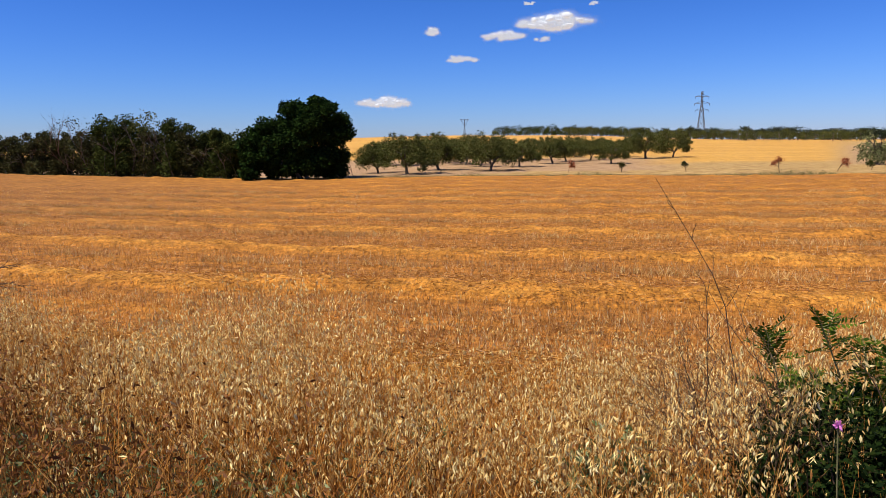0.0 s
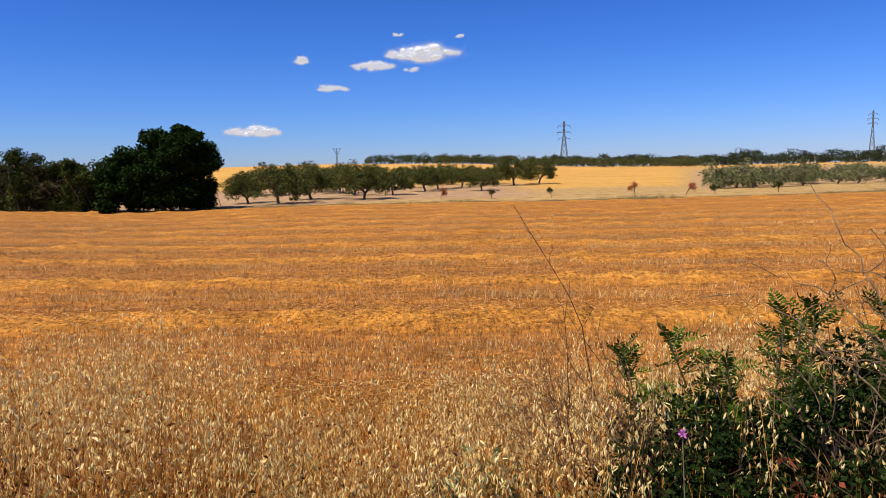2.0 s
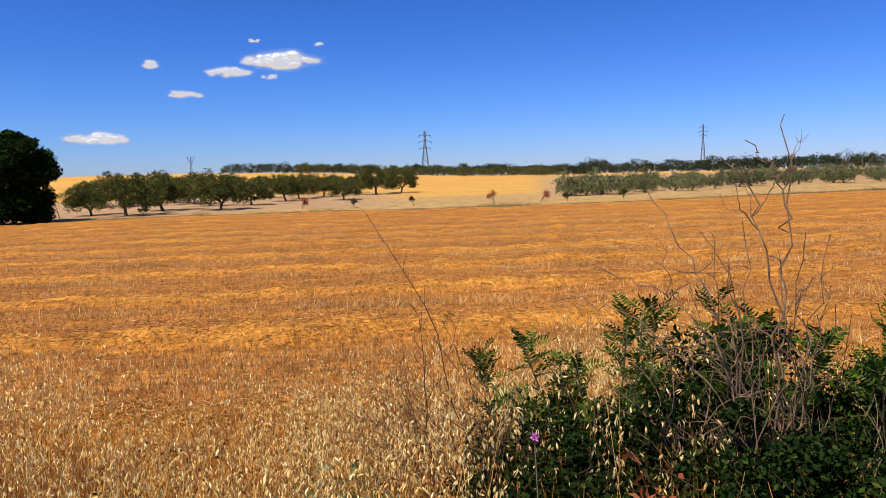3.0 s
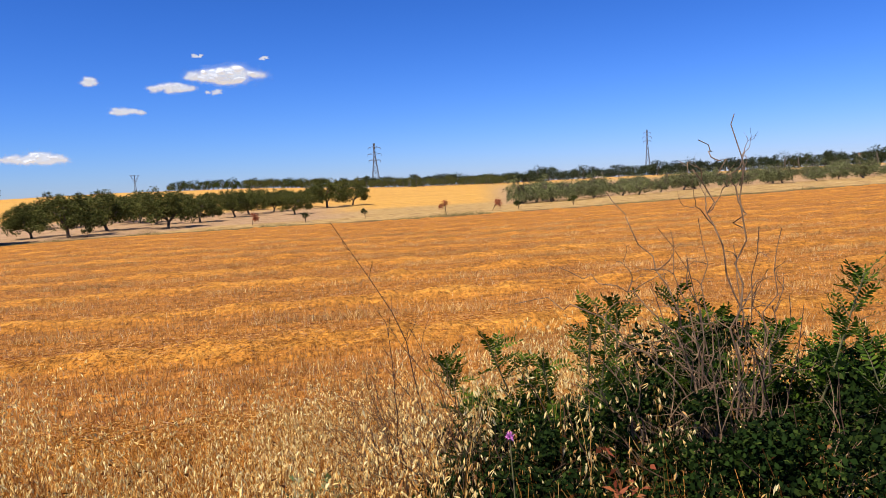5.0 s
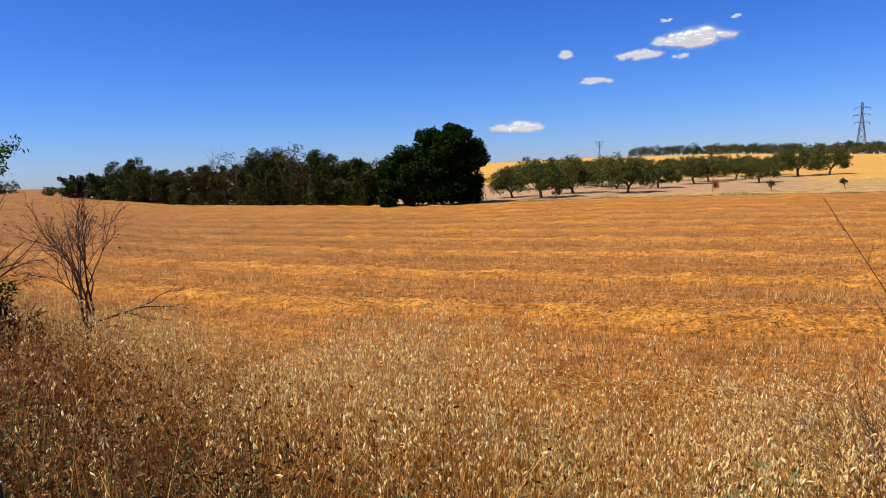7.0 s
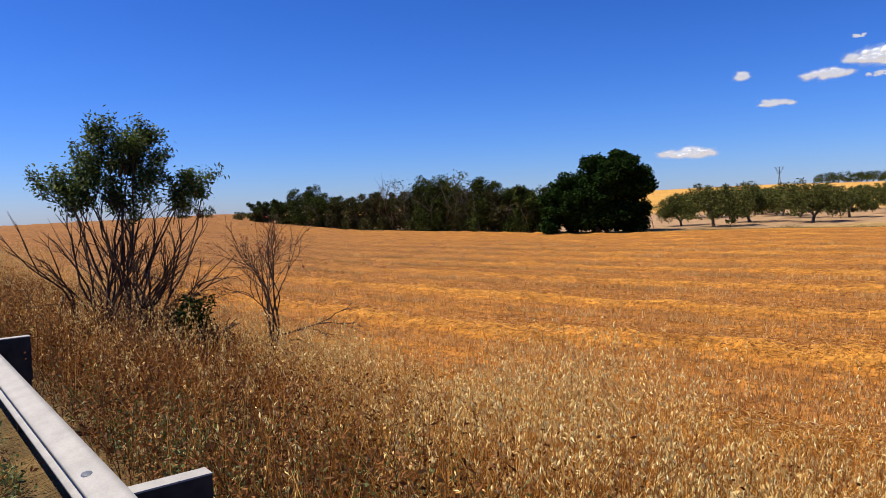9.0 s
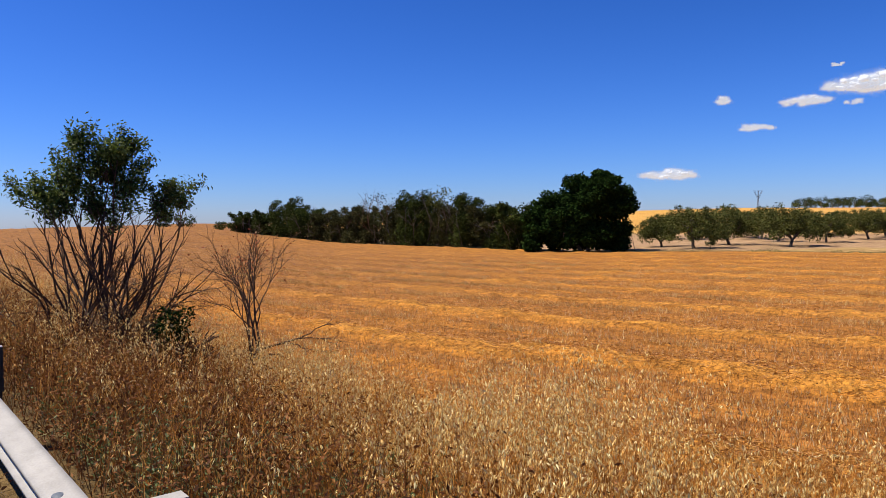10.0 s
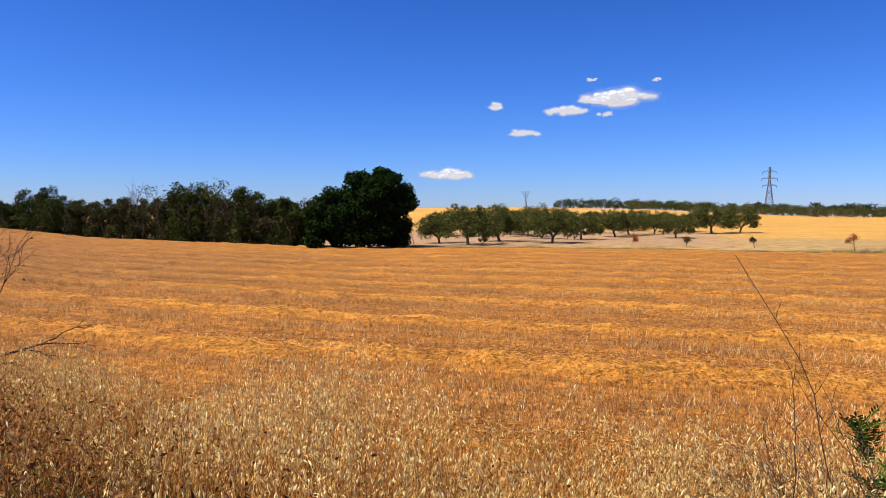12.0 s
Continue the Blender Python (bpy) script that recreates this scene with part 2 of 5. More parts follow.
def fast_mesh(name, verts, faces, materials, slots=None):
    """A mesh from arrays: all faces have the same number of corners."""
    verts, faces = np.asarray(verts, np.float32), np.asarray(faces, np.int32)
    n, k = faces.shape
    me = bpy.data.meshes.new(name)
    me.vertices.add(len(verts))
    me.vertices.foreach_set("co", verts.ravel())
    me.loops.add(n * k)
    me.loops.foreach_set("vertex_index", faces.ravel())
    me.polygons.add(n)
    me.polygons.foreach_set("loop_start", np.arange(0, n * k, k, dtype=np.int32))
    for m in materials if isinstance(materials, (list, tuple)) else [materials]:
        me.materials.append(m)
    if slots is not None:
        me.polygons.foreach_set("material_index", np.asarray(slots, np.int32))
    me.update(calc_edges=True)
    return me


def part(name, data, parent=None, label=""):
    ob = new(name, data)
    ob.parent = parent
    return tagged(ob, label)


def smooth(me):
    me.polygons.foreach_set("use_smooth", np.ones(len(me.polygons), dtype=bool))
    return me


def join(pieces):
    """Several (verts, faces) into one."""
    vs, fs, n = [], [], 0
    for v, f in pieces:
        vs.append(v)
        fs.append(np.asarray(f) + n)
        n += len(v)
    return np.concatenate(vs), np.concatenate(fs)


def tube(points, radii, sides=5):
    """A tapered tube along points, as quads."""
    p = np.asarray(points, float)
    r = np.asarray(radii, float)
    d = np.gradient(p, axis=0)
    d /= np.linalg.norm(d, axis=1)[:, None] + 1e-9
    ref = np.where(np.abs(d[:, 2:3]) > 0.9, np.array([[1.0, 0, 0]]), np.array([[0, 0, 1.0]]))
    a = np.cross(d, ref)
    a /= np.linalg.norm(a, axis=1)[:, None] + 1e-9
    b = np.cross(d, a)
    ang = np.arange(sides) * 2 * np.pi / sides
    v = p[:, None] + r[:, None, None] * (np.cos(ang)[None, :, None] * a[:, None] + np.sin(ang)[None, :, None] * b[:, None])
    i, j = np.meshgrid(np.arange(len(p) - 1), np.arange(sides), indexing="ij")
    q = (j + 1) % sides
    f = np.stack([i * sides + j, i * sides + q, (i + 1) * sides + q, (i + 1) * sides + j], -1).reshape(-1, 4)
    return v.reshape(-1, 3), f


def unit(v):
    return v / (np.linalg.norm(v, axis=-1, keepdims=True) + 1e-9)


def leaves(points, length, width, rng, droop=0.0, lift=None, fold=0.25):
    """Folded lozenge leaves at points, each one quad, in every direction."""
    n = len(points)
    d = rng.normal(size=(n, 3))
    d[:, 2] = d[:, 2] * 0.7 - droop
    if lift is not None:
        d += lift
    d = unit(d)
    s = unit(np.cross(d, rng.normal(size=(n, 3))))
    up = np.cross(s, d)
    ln = length * rng.uniform(0.65, 1.25, (n, 1))
    w = width * rng.uniform(0.7, 1.2, (n, 1))
    mid = points + d * ln * 0.5
    v = np.stack([points, mid + s * w * 0.5 + up * w * fold, points + d * ln, mid - s * w * 0.5 + up * w * fold], 1).reshape(-1, 3)
    return v, np.arange(4 * n).reshape(n, 4)


def bend(start, direction, length, steps, rng, wander=0.15, sag=0.0):
    """A wandering line for a branch."""
    p, d, out = np.array(start, float), np.array(direction, float), []
    out.append(p.copy())
    for _ in range(steps):
        d = unit(d + rng.normal(size=3) * wander + np.array([0, 0, -sag]))
        p = p + d * length / steps
        out.append(p.copy())
    return np.array(out)


def grow(start, direction, length, radius, depth, rng, tubes, tips, split=3, spread=0.7, shrink=0.68, wander=0.15, sag=0.0, sides=5):
    """Branches by splitting; fills tubes and the tips with their depth."""
    steps = 4 if depth else 3
    line = bend(start, direction, length, steps, rng, wander, sag)
    tubes.append(tube(line, np.linspace(radius, radius * (0.62 if depth else 0.3), len(line)), sides if depth > 1 else 3))
    if depth == 0:
        tips.append(line[-1])
        return
    d = unit(line[-1] - line[-2])
    for k in range(split):
        at = line[-1] if k < 2 else line[rng.integers(2, len(line))]
        nd = unit(d + unit(rng.normal(size=3)) * spread * rng.uniform(0.6, 1.2))
        grow(at, nd, length * shrink * rng.uniform(0.75, 1.2), radius * 0.6, depth - 1, rng, tubes, tips, split, spread, shrink, wander, sag, sides)


def step_between(a, b, x):
    t = np.clip((x - a) / (b - a), 0, 1)
    return t * t * (3 - 2 * t)


# ---------------------------------------------------------------- the lie of the land
AZ = np.array([-75, -55, -41, -36, -30, -11, 0, 10, 22, 32, 45, 60, 80.0])
RINGS = np.log(np.array([10, 25, 57, 80, 110, 170, 280, 450, 1200, 5200.0]))
HEIGHT = np.array([
    [0.1, 0.5, 1.1, 1.4, 1.6, 1.2, 0.4, -1, -4, -26],
    [0.1, 0.3, 1.0, 1.35, 1.6, 1.2, 0.4, -1, -4, -24],
    [0.0, 0.2, 0.70, 1.25, 2.0, 2.2, 1.4, 1, -2, -10],
    [0.0, 0.1, 0.25, 0.55, 1.3, 2.0, 1.9, 2, 1, 0],
    [0.0, 0.0, -0.2, -0.05, 0.4, 1.1, 1.6, 1.8, 2, 2],
    [0.0, -0.1, -0.5, -0.6, -0.3, 1.0, 5.0, 6.0, 3, 2],
    [0.0, -0.1, -0.25, -0.2, 0.1, 1.5, 5.8, 6.8, 3, 2],
    [0.0, -0.05, -0.2, -0.1, 0.2, 1.5, 5.2, 6.2, 3, 2],
    [0.0, -0.05, -0.2, 0.0, 0.3, 1.0, 2.6, 3.2, 3, 2],
    [0.0, 0.0, -0.1, 0.0, 0.2, 0.6, 1.6, 2.5, 3, 4],
    [0.0, 0.0, 0.1, 0.4, 0.7, 1.2, 2.0, 2.6, 3, 6],
    [0.0, 0.05, 0.3, 0.6, 1.1, 1.6, 2.2, 2.6, 3, 6],
    [0.1, 0.1, 0.4, 0.7, 1.2, 1.6, 2.2, 2.6, 3, 6]])
FIELD_NEAR, FIELD_FAR = 5.4, 54.8


def widen(l):
    """How much further the verge reaches where the road bears away from the rows."""
    return 0.16 * np.clip(l - 4.0, 0, 60)


def lattice_noise(x, y, seed=0):
    """Smooth value noise, in arrays."""
    xi, yi = np.floor(x), np.floor(y)
    fx, fy = x - xi, y - yi
    fx, fy = fx * fx * (3 - 2 * fx), fy * fy * (3 - 2 * fy)

    def h(a, b):
        v = np.sin(a * 127.1 + b * 311.7 + seed * 74.7) * 43758.5453
        return v - np.floor(v)
    return (h(xi, yi) * (1 - fx) + h(xi + 1, yi) * fx) * (1 - fy) + (h(xi, yi + 1) * (1 - fx) + h(xi + 1, yi + 1) * fx) * fy


def across_row(x, y):
    return x * NX + y * NY


def along_row(x, y):
    return x * UX + y * UY


def windrow(x, y):
    """0 to 1: how much straw lies heaped here."""
    l = along_row(x, y)
    s = across_row(x, y) + (lattice_noise(x * 0.09, y * 0.09, 3) - 0.5) * 0.8 + (lattice_noise(x * 0.7, y * 0.7, 4) - 0.5) * 0.6
    w = 0.5 + 0.5 * np.sin((s + PHASE) * 2 * np.pi / PERIOD)
    lumps = 0.6 * lattice_noise(l * 0.4, s * 0.7, 5) + 0.4 * lattice_noise(l * 1.6, s * 1.9, 15)
    w = (w ** 4 + 0.35 * (0.5 + 0.5 * np.sin((s + PHASE + 1.6) * 4 * np.pi / PERIOD)) ** 4) * (0.4 + 0.95 * lumps)
    du, ds = l - 0.7, across_row(x, y) - 10.3      # one large heap near the verge
    return w + 1.1 * np.exp(-(du / 1.5) ** 2 - (ds / 0.55) ** 2)


def ground_z(x, y, rows=True):
    x, y = np.asarray(x, float), np.asarray(y, float)
    r = np.hypot(x, y) + 1e-6
    az = np.degrees(np.arctan2(x, y))
    az = np.clip(az, AZ[0], AZ[-1])
    i = np.clip(np.searchsorted(AZ, az) - 1, 0, len(AZ) - 2)
    fa = (az - AZ[i]) / (AZ[i + 1] - AZ[i])
    fa = 0.75 * fa + 0.25 * fa * fa * (3 - 2 * fa)
    lr = np.clip(np.log(r), RINGS[0], RINGS[-1])
    j = np.clip(np.searchsorted(RINGS, lr) - 1, 0, len(RINGS) - 2)
    fr = (lr - RINGS[j]) / (RINGS[j + 1] - RINGS[j])
    z = (HEIGHT[i, j] * (1 - fa) + HEIGHT[i + 1, j] * fa) * (1 - fr) + (HEIGHT[i, j + 1] * (1 - fa) + HEIGHT[i + 1, j + 1] * fa) * fr
    s, l = across_row(x, y), along_row(x, y)
    bank = (0.58 + 0.03 * np.clip(l, 0, 60)) * (1 - step_between(1.6, FIELD_NEAR + 0.3, s - widen(l)))
    z = np.maximum(z, 0) * step_between(2.0, 7.0, s) + np.minimum(z, 0) + bank
    if rows:
        inside = step_between(FIELD_NEAR, FIELD_NEAR + 0.8, s - widen(l)) * (1 - step_between(FIELD_FAR - 1, FIELD_FAR + 1, s))
        z = z + inside * (0.12 * windrow(x, y) * (0.4 + 0.9 * lattice_noise(x * 2.6, y * 2.6, 14)) + 0.04 * lattice_noise(x * 4, y * 4, 9))
        z = z + (lattice_noise(x * 1.7, y * 1.7, 1) - 0.5) * 0.07 * (1 - inside) * step_between(0.6, 1.5, r)
    return z


def at(az, r):
    """The ground point at a bearing (degrees right of the y axis) and a distance."""
    x, y = r * math.sin(radians(az)), r * math.cos(radians(az))
    return np.array([x, y, float(ground_z(x, y))])


def far_edge(az):
    """The distance of the stubble's far edge on a bearing."""
    return FIELD_FAR / (math.sin(radians(az)) * NX + math.cos(radians(az)) * NY)


def build_ground():
    azs = np.radians(np.concatenate([np.arange(-76, 76, 0.36), np.arange(76, 284, 6.0)]))
    rs = np.concatenate([[0.0], np.geomspace(0.5, 5200, 400)])
    A, R = np.meshgrid(azs, rs)
    x, y = R * np.sin(A), R * np.cos(A)
    z = ground_z(x, y)
    v = np.stack([x, y, z], -1).reshape(-1, 3)
    m, n = A.shape
    i, j = np.meshgrid(np.arange(m - 1), np.arange(n), indexing="ij")
    q = (j + 1) % n
    f = np.stack([i * n + j, (i + 1) * n + j, (i + 1) * n + q, i * n + q], -1).reshape(-1, 4)
    me = smooth(fast_mesh("ground", v, f, M_GROUND))
    s = across_row(x, y) + (lattice_noise(x * 0.6, y * 0.6, 21) - 0.5) * 0.9
    sv = s - widen(along_row(x, y))
    az = np.degrees(A)
    az = np.where(az > 180, az - 360, az)
    right = step_between(-38.5, -37, az)
    stub = step_between(FIELD_NEAR - 0.4, FIELD_NEAR + 0.3, sv) * np.where(right > 0.5, 1 - step_between(FIELD_FAR - 0.2, FIELD_FAR + 0.6, s), 1.0)
    wav = lattice_noise(x * 0.05, y * 0.05, 8) * 16
    soil = step_between(FIELD_FAR + 1.0, FIELD_FAR + 3.0, s - 7 * step_between(0, 9, az)) * (1 - step_between(14, 20, az)) * (1 - step_between(105, 125, s + wav)) * right
    soil = np.maximum(soil, step_between(28, 30, az) * step_between(FIELD_FAR + 17, FIELD_FAR + 22, s) * (1 - step_between(170, 200, s)) * 0.8)
    wheat = step_between(75, 88, s + wav - 14 * step_between(14, 20, az)) * (1 - step_between(27, 30, az)) * (1 - soil) * right
    wheat = np.maximum(wheat, step_between(230, 300, np.hypot(x, y)))
    weedy_shade = step_between(FIELD_FAR - 0.3, FIELD_FAR + 0.3, s) * (1 - step_between(FIELD_FAR + 1.0, FIELD_FAR + 2.6, s)) * right * 0.8
    # near verge: soil darkened for the shade between the oat stems
    weedy_shade = np.maximum(weedy_shade, 0.85 * (1 - step_between(FIELD_NEAR - 0.9, FIELD_NEAR + 0.1, sv)))
    attr = me.color_attributes.new("zone", "FLOAT_COLOR", "POINT")
    attr.data.foreach_set("color", np.stack([stub, soil, wheat, 1 - weedy_shade], -1).reshape(-1).astype(np.float32))
    heap_attr = me.color_attributes.new("heap", "FLOAT_COLOR", "POINT")
    hp = np.clip(windrow(x, y), 0, 1)
    # weight of the browner tone, growing leftwards where the field climbs to its crest
    patchy = az + (lattice_noise(x * 0.1, y * 0.1, 61) - 0.5) * 8
    bare = (0.6 * (1 - step_between(-32, -4, patchy)) + 0.3 * (1 - step_between(-42, -31, patchy))) * step_between(13, 34, np.hypot(x, y)) * (sv > FIELD_NEAR)
    heap_attr.data.foreach_set("color", np.stack([hp, bare, hp, np.ones_like(hp)], -1).reshape(-1).astype(np.float32))
    ob = new("ground", me)
    tagged(ob, "golden harvested stubble field, dry grassy verge and orchard soil reaching the horizon", "ground", "", "structure")


build_ground()

# ---------------------------------------------------------------- far things: clouds, pylons, turbines


def cloud(az, el, wide, high, seed, puffs, label, body=1.0):
    """A heap of puffs, flat below, far off over the land."""
    rng = np.random.default_rng(seed)
    dist = 1600.0
    w, h = dist * math.tan(radians(wide / 2)), dist * math.tan(radians(high / 2))
    bm = bmesh.new()
    for _ in range(puffs):
        x = np.clip(rng.normal() * 0.42, -1, 1)
        top = (1 - x * x) ** 0.7
        z = rng.uniform(-0.55, 0.9) * top
        rad = 0.8 * body * h * rng.uniform(0.16, 0.5) * (0.4 + 0.6 * top)
        m = Matrix.Translation((x * w, rng.normal() * h * 0.4, z * h * 0.75)) @ Matrix.Diagonal((rad * rng.uniform(1.1, 1.9), rad, rad * rng.uniform(0.6, 0.9), 1))
        bmesh.ops.create_icosphere(bm, subdivisions=3, radius=1, matrix=m)
    bm.verts.index_update()
    for vert in bm.verts:
        p = vert.co * (2.2 / h)
        vert.co += Vector(noise.noise_vector(p)) * h * 0.12
    core = np.array([vert.co[:] for vert in bm.verts])
    faces = np.array([[v.index for v in f.verts] for f in bm.faces])
    bm.free()
    # fine shreds that thin out round the rim
    n = int(8000 * wide * min(1.0, body + 0.1))
    p = core[rng.integers(0, len(core), n)] * rng.uniform(0.97, 1.03, (n, 1)) + rng.normal(size=(n, 3)) * np.array([0.36, 0.15, 0.2]) * h * rng.uniform(0.1, 1.2, (n, 1))
    r = rng.uniform(0.25, 0.62, (n, 1))
    tri = np.stack([p + r * np.array(v) for v in ((-1.3, 0, 0), (1.3, 0.1, -0.2), (0.2, -0.2, 0.9))], 1).reshape(-1, 3)
    me = fast_mesh("cloud", *join([(core, faces), (tri, np.arange(3 * n).reshape(n, 3))]), M_CLOUD)
    smooth(me)
    ob = new("cloud", me)
    a, e = radians(az), radians(el)
    ob.matrix_world = Matrix.Translation((dist * math.sin(a), dist * math.cos(a), EYE + dist * math.tan(e))) @ Matrix.Rotation(-a, 4, "Z")
    return tagged(ob, label, "cloud", "clouds in the sky")


cloud(8.9, 8.95, 5.0, 1.75, 1, 60, "large white fair-weather cloud in blue sky")
cloud(6.4, 8.9, 1.0, 0.7, 2, 12, "small white cloud puff beside a large cloud")
cloud(4.85, 8.1, 2.9, 0.9, 3, 36, "white elongated cloud in blue sky")
cloud(1.5, 6.45, 2.5, 0.7, 4, 26, "thin pale wispy cloud in blue sky", 0.7)
cloud(-0.5, 8.5, 1.0, 0.7, 5, 14, "small round white cloud puff")
cloud(-4.0, 3.25, 4.6, 1.0, 6, 40, "low long white cloud over the trees")
cloud(8.0, 7.8, 1.7, 0.5, 7, 16, "faint wispy cloud scrap", 0.1)
cloud(6.8, 10.4, 0.8, 0.35, 8, 8, "tiny faint cloud scrap", 0.5)
cloud(11.6, 10.2, 1.6, 0.35, 9, 8, "faint wispy cloud scrap", 0.05)


def strut(a, b, r):
    return tube([a, b], [r, r], 4)


def pylon(az, r, base_el, top_el, label, arms, width, delta=False):
    """A lattice tower with crossarms, parts: legs with bracing, arms, insulators."""
    x, y = r * math.sin(radians(az)), r * math.cos(radians(az))
    zt = EYE + r * math.tan(radians(top_el))
    zb = float(ground_z(x, y)) - 0.3
    hgt = zt - zb
    root = new("pylon")
    root.matrix_world = Matrix.Translation((x, y, zb)) @ Matrix.Rotation(-radians(az) + 0.15, 4, "Z")
    lattice, levels = [], 9

    def half(z):
        return width * (0.5 - 0.42 * min(1, z / (hgt * 0.75)))
    corners = [(-1, -1), (1, -1), (1, 1), (-1, 1)]
    zs = [hgt * (1 - (1 - k / levels) ** 1.25) for k in range(levels + 1)]
    for k in range(levels):
        a, b = half(zs[k]), half(zs[k + 1])
        for c in range(4):
            p, q = corners[c], corners[(c + 1) % 4]
            lattice.append(strut((p[0] * a, p[1] * a, zs[k]), (p[0] * b, p[1] * b, zs[k + 1]), 0.17))
            lattice.append(strut((p[0] * a, p[1] * a, zs[k]), (q[0] * b, q[1] * b, zs[k + 1]), 0.08))
            lattice.append(strut((q[0] * a, q[1] * a, zs[k]), (p[0] * b, p[1] * b, zs[k + 1]), 0.08))
            lattice.append(strut((p[0] * b, p[1] * b, zs[k + 1]), (q[0] * b, q[1] * b, zs[k + 1]), 0.08))
    part("tower", fast_mesh("tower", *join(lattice), M_PYLON), root)
    if delta:
        pieces = []
        for s in (-1, 1):
            pieces += [strut((0, 0, hgt * 0.72), (s * 4.2, 0, hgt), 0.2), strut((s * 1.2, 0, hgt * 0.72), (s * 5.2, 0, hgt), 0.16), strut((s * 5.8, 0, hgt), (0, 0, hgt), 0.16)]
        part("crossarm", fast_mesh("crossarm", *join(pieces), M_PYLON), root)
    for z, w in arms:
        for s in (-1, 1):
            zz = hgt * z
            pieces = [strut((0, 0.4, zz), (s * w, 0, zz), 0.12), strut((0, -0.4, zz), (s * w, 0, zz), 0.12), strut((0, 0, zz + 1.3), (s * w, 0, zz), 0.1)]
            arm = part("crossarm", fast_mesh("crossarm", *join(pieces), M_PYLON), root)
            part("insulator", fast_mesh("insulator", *tube([(s * w, 0, zz), (s * w, 0, zz - 0.7), (s * w, 0, zz - 1.5)], [0.12, 0.16, 0.1], 6), M_PYLON), arm)
    return tagged(root, label, "pylon", "power pylons")


pylon(19.5, 500, 0.4, 3.62, "steel lattice power pylon beyond the orchard", [(0.9, 4.2), (0.76, 4.6), (0.62, 4.0)], 6.0)
pylon(40.5, 650, 0.9, 3.45, "distant hazy steel lattice power pylon", [(0.93, 3.2), (0.84, 3.6), (0.75, 3.2)], 4.5)
pylon(1.8, 1000, 0.9, 1.95, "small distant pylon with forked top", [], 4.5, True)


def turbine(az, el, r, turn):
    x, y = r * math.sin(radians(az)), r * math.cos(radians(az))
    zb = float(ground_z(x, y)) - 1
    hub = EYE + r * math.tan(radians(el)) - zb
    root = new("wind_turbine")
    root.location = (x, y, zb)
    part("tower", fast_mesh("tower", *tube([(0, 0, 0), (0, 0, hub * 0.5), (0, 0, hub)], [2.2, 1.7, 1.2], 12), M_WHITE), root)
    part("nacelle", fast_mesh("nacelle", *tube([(0, -4.5, hub), (0, -4, hub), (0, 3, hub), (0, 4, hub)], [0.4, 1.7, 1.7, 0.9], 8), M_WHITE), root)
    for k in range(3):
        a = turn + k * 2 * math.pi / 3
        d = np.array([math.sin(a), 0, math.cos(a)])
        o = np.array([0, -4.6, hub])
        part("blade", fast_mesh("blade", *tube([o, o + d * 5, o + d * 14, o + d * 30], [0.7, 1.3, 0.9, 0.15], 6), M_WHITE), root)
    tagged(root, "tiny white wind turbine on the skyline", "wind turbine", "wind turbines")


turbine(56.2, 1.1, 2600, 0.3)
turbine(57.6, 1.15, 2700, 0.9)


def farmhouse(az, r, w, d, h):
    p = at(az, r)
    root = new("farmhouse")
    root.matrix_world = Matrix.Translation(p) @ Matrix.Rotation(-radians(az) + 0.3, 4, "Z")
    bm = bmesh.new()
    bmesh.ops.create_cube(bm, size=1, matrix=Matrix.Translation((0, 0, h / 2)) @ Matrix.Diagonal((w, d, h, 1)))
    me = bpy.data.meshes.new("wall")
    bm.to_mesh(me)
    bm.free()
    me.materials.append(M_PLASTER)
    part("wall", me, root)
    v = [(-w * .55, -d * .58, h), (w * .55, -d * .58, h), (w * .55, 0, h + d * .22), (-w * .55, 0, h + d * .22), (w * .55, d * .58, h), (-w * .55, d * .58, h),
         (-w * .55, -d * .58, h + .25), (w * .55, -d * .58, h + .25), (w * .55, 0, h + d * .22 + .25), (-w * .55, 0, h + d * .22 + .25), (w * .55, d * .58, h + .25), (-w * .55, d * .58, h + .25)]
    f = [(0, 1, 2, 3), (3, 2, 4, 5), (6, 9, 8, 7), (9, 11, 10, 8), (0, 6, 7, 1), (5, 4, 10, 11), (0, 3, 9, 6), (3, 5, 11, 9), (1, 7, 8, 2), (2, 8, 10, 4)]
    part("roof", fast_mesh("roof", v, f, M_ROOF), root)
    tagged(root, "small pale farmhouse far off among trees", "house", "far farmhouses")


farmhouse(36.9, 700, 7, 5, 5)
farmhouse(54.6, 600, 3, 3, 7)

# ---------------------------------------------------------------- trees


def crown_points(centres, radii, count, rng, flat=0.8):
    """Leaf places in clumps, thicker towards each clump's skin."""
    k = rng.integers(0, len(centres), count)
    d = unit(rng.normal(size=(count, 3)))
    r = radii[k][:, None] * rng.uniform(0.25, 1.0, (count, 1)) ** 0.5
    return centres[k] + d * r * np.array([1, 1, flat])


def tree_thing(name, base, wood, wood_mat, crown, crown_mat, label, category, group="", turn=0.0, scale=1.0):
    root = new(name)
    root.matrix_world = Matrix.Translation(base) @ Matrix.Rotation(turn, 4, "Z") @ Matrix.Scale(scale, 4)
    if isinstance(wood, list):
        for stem in wood:
            part("stem", smooth(fast_mesh("stem", *stem, wood_mat)), root)
    elif wood is not None:
        part("trunk", smooth(fast_mesh("trunk", *wood, wood_mat)), root)
    if crown is not None:
        part("crown", fast_mesh("crown", *crown, crown_mat), root)
    return tagged(root, label, category, group)


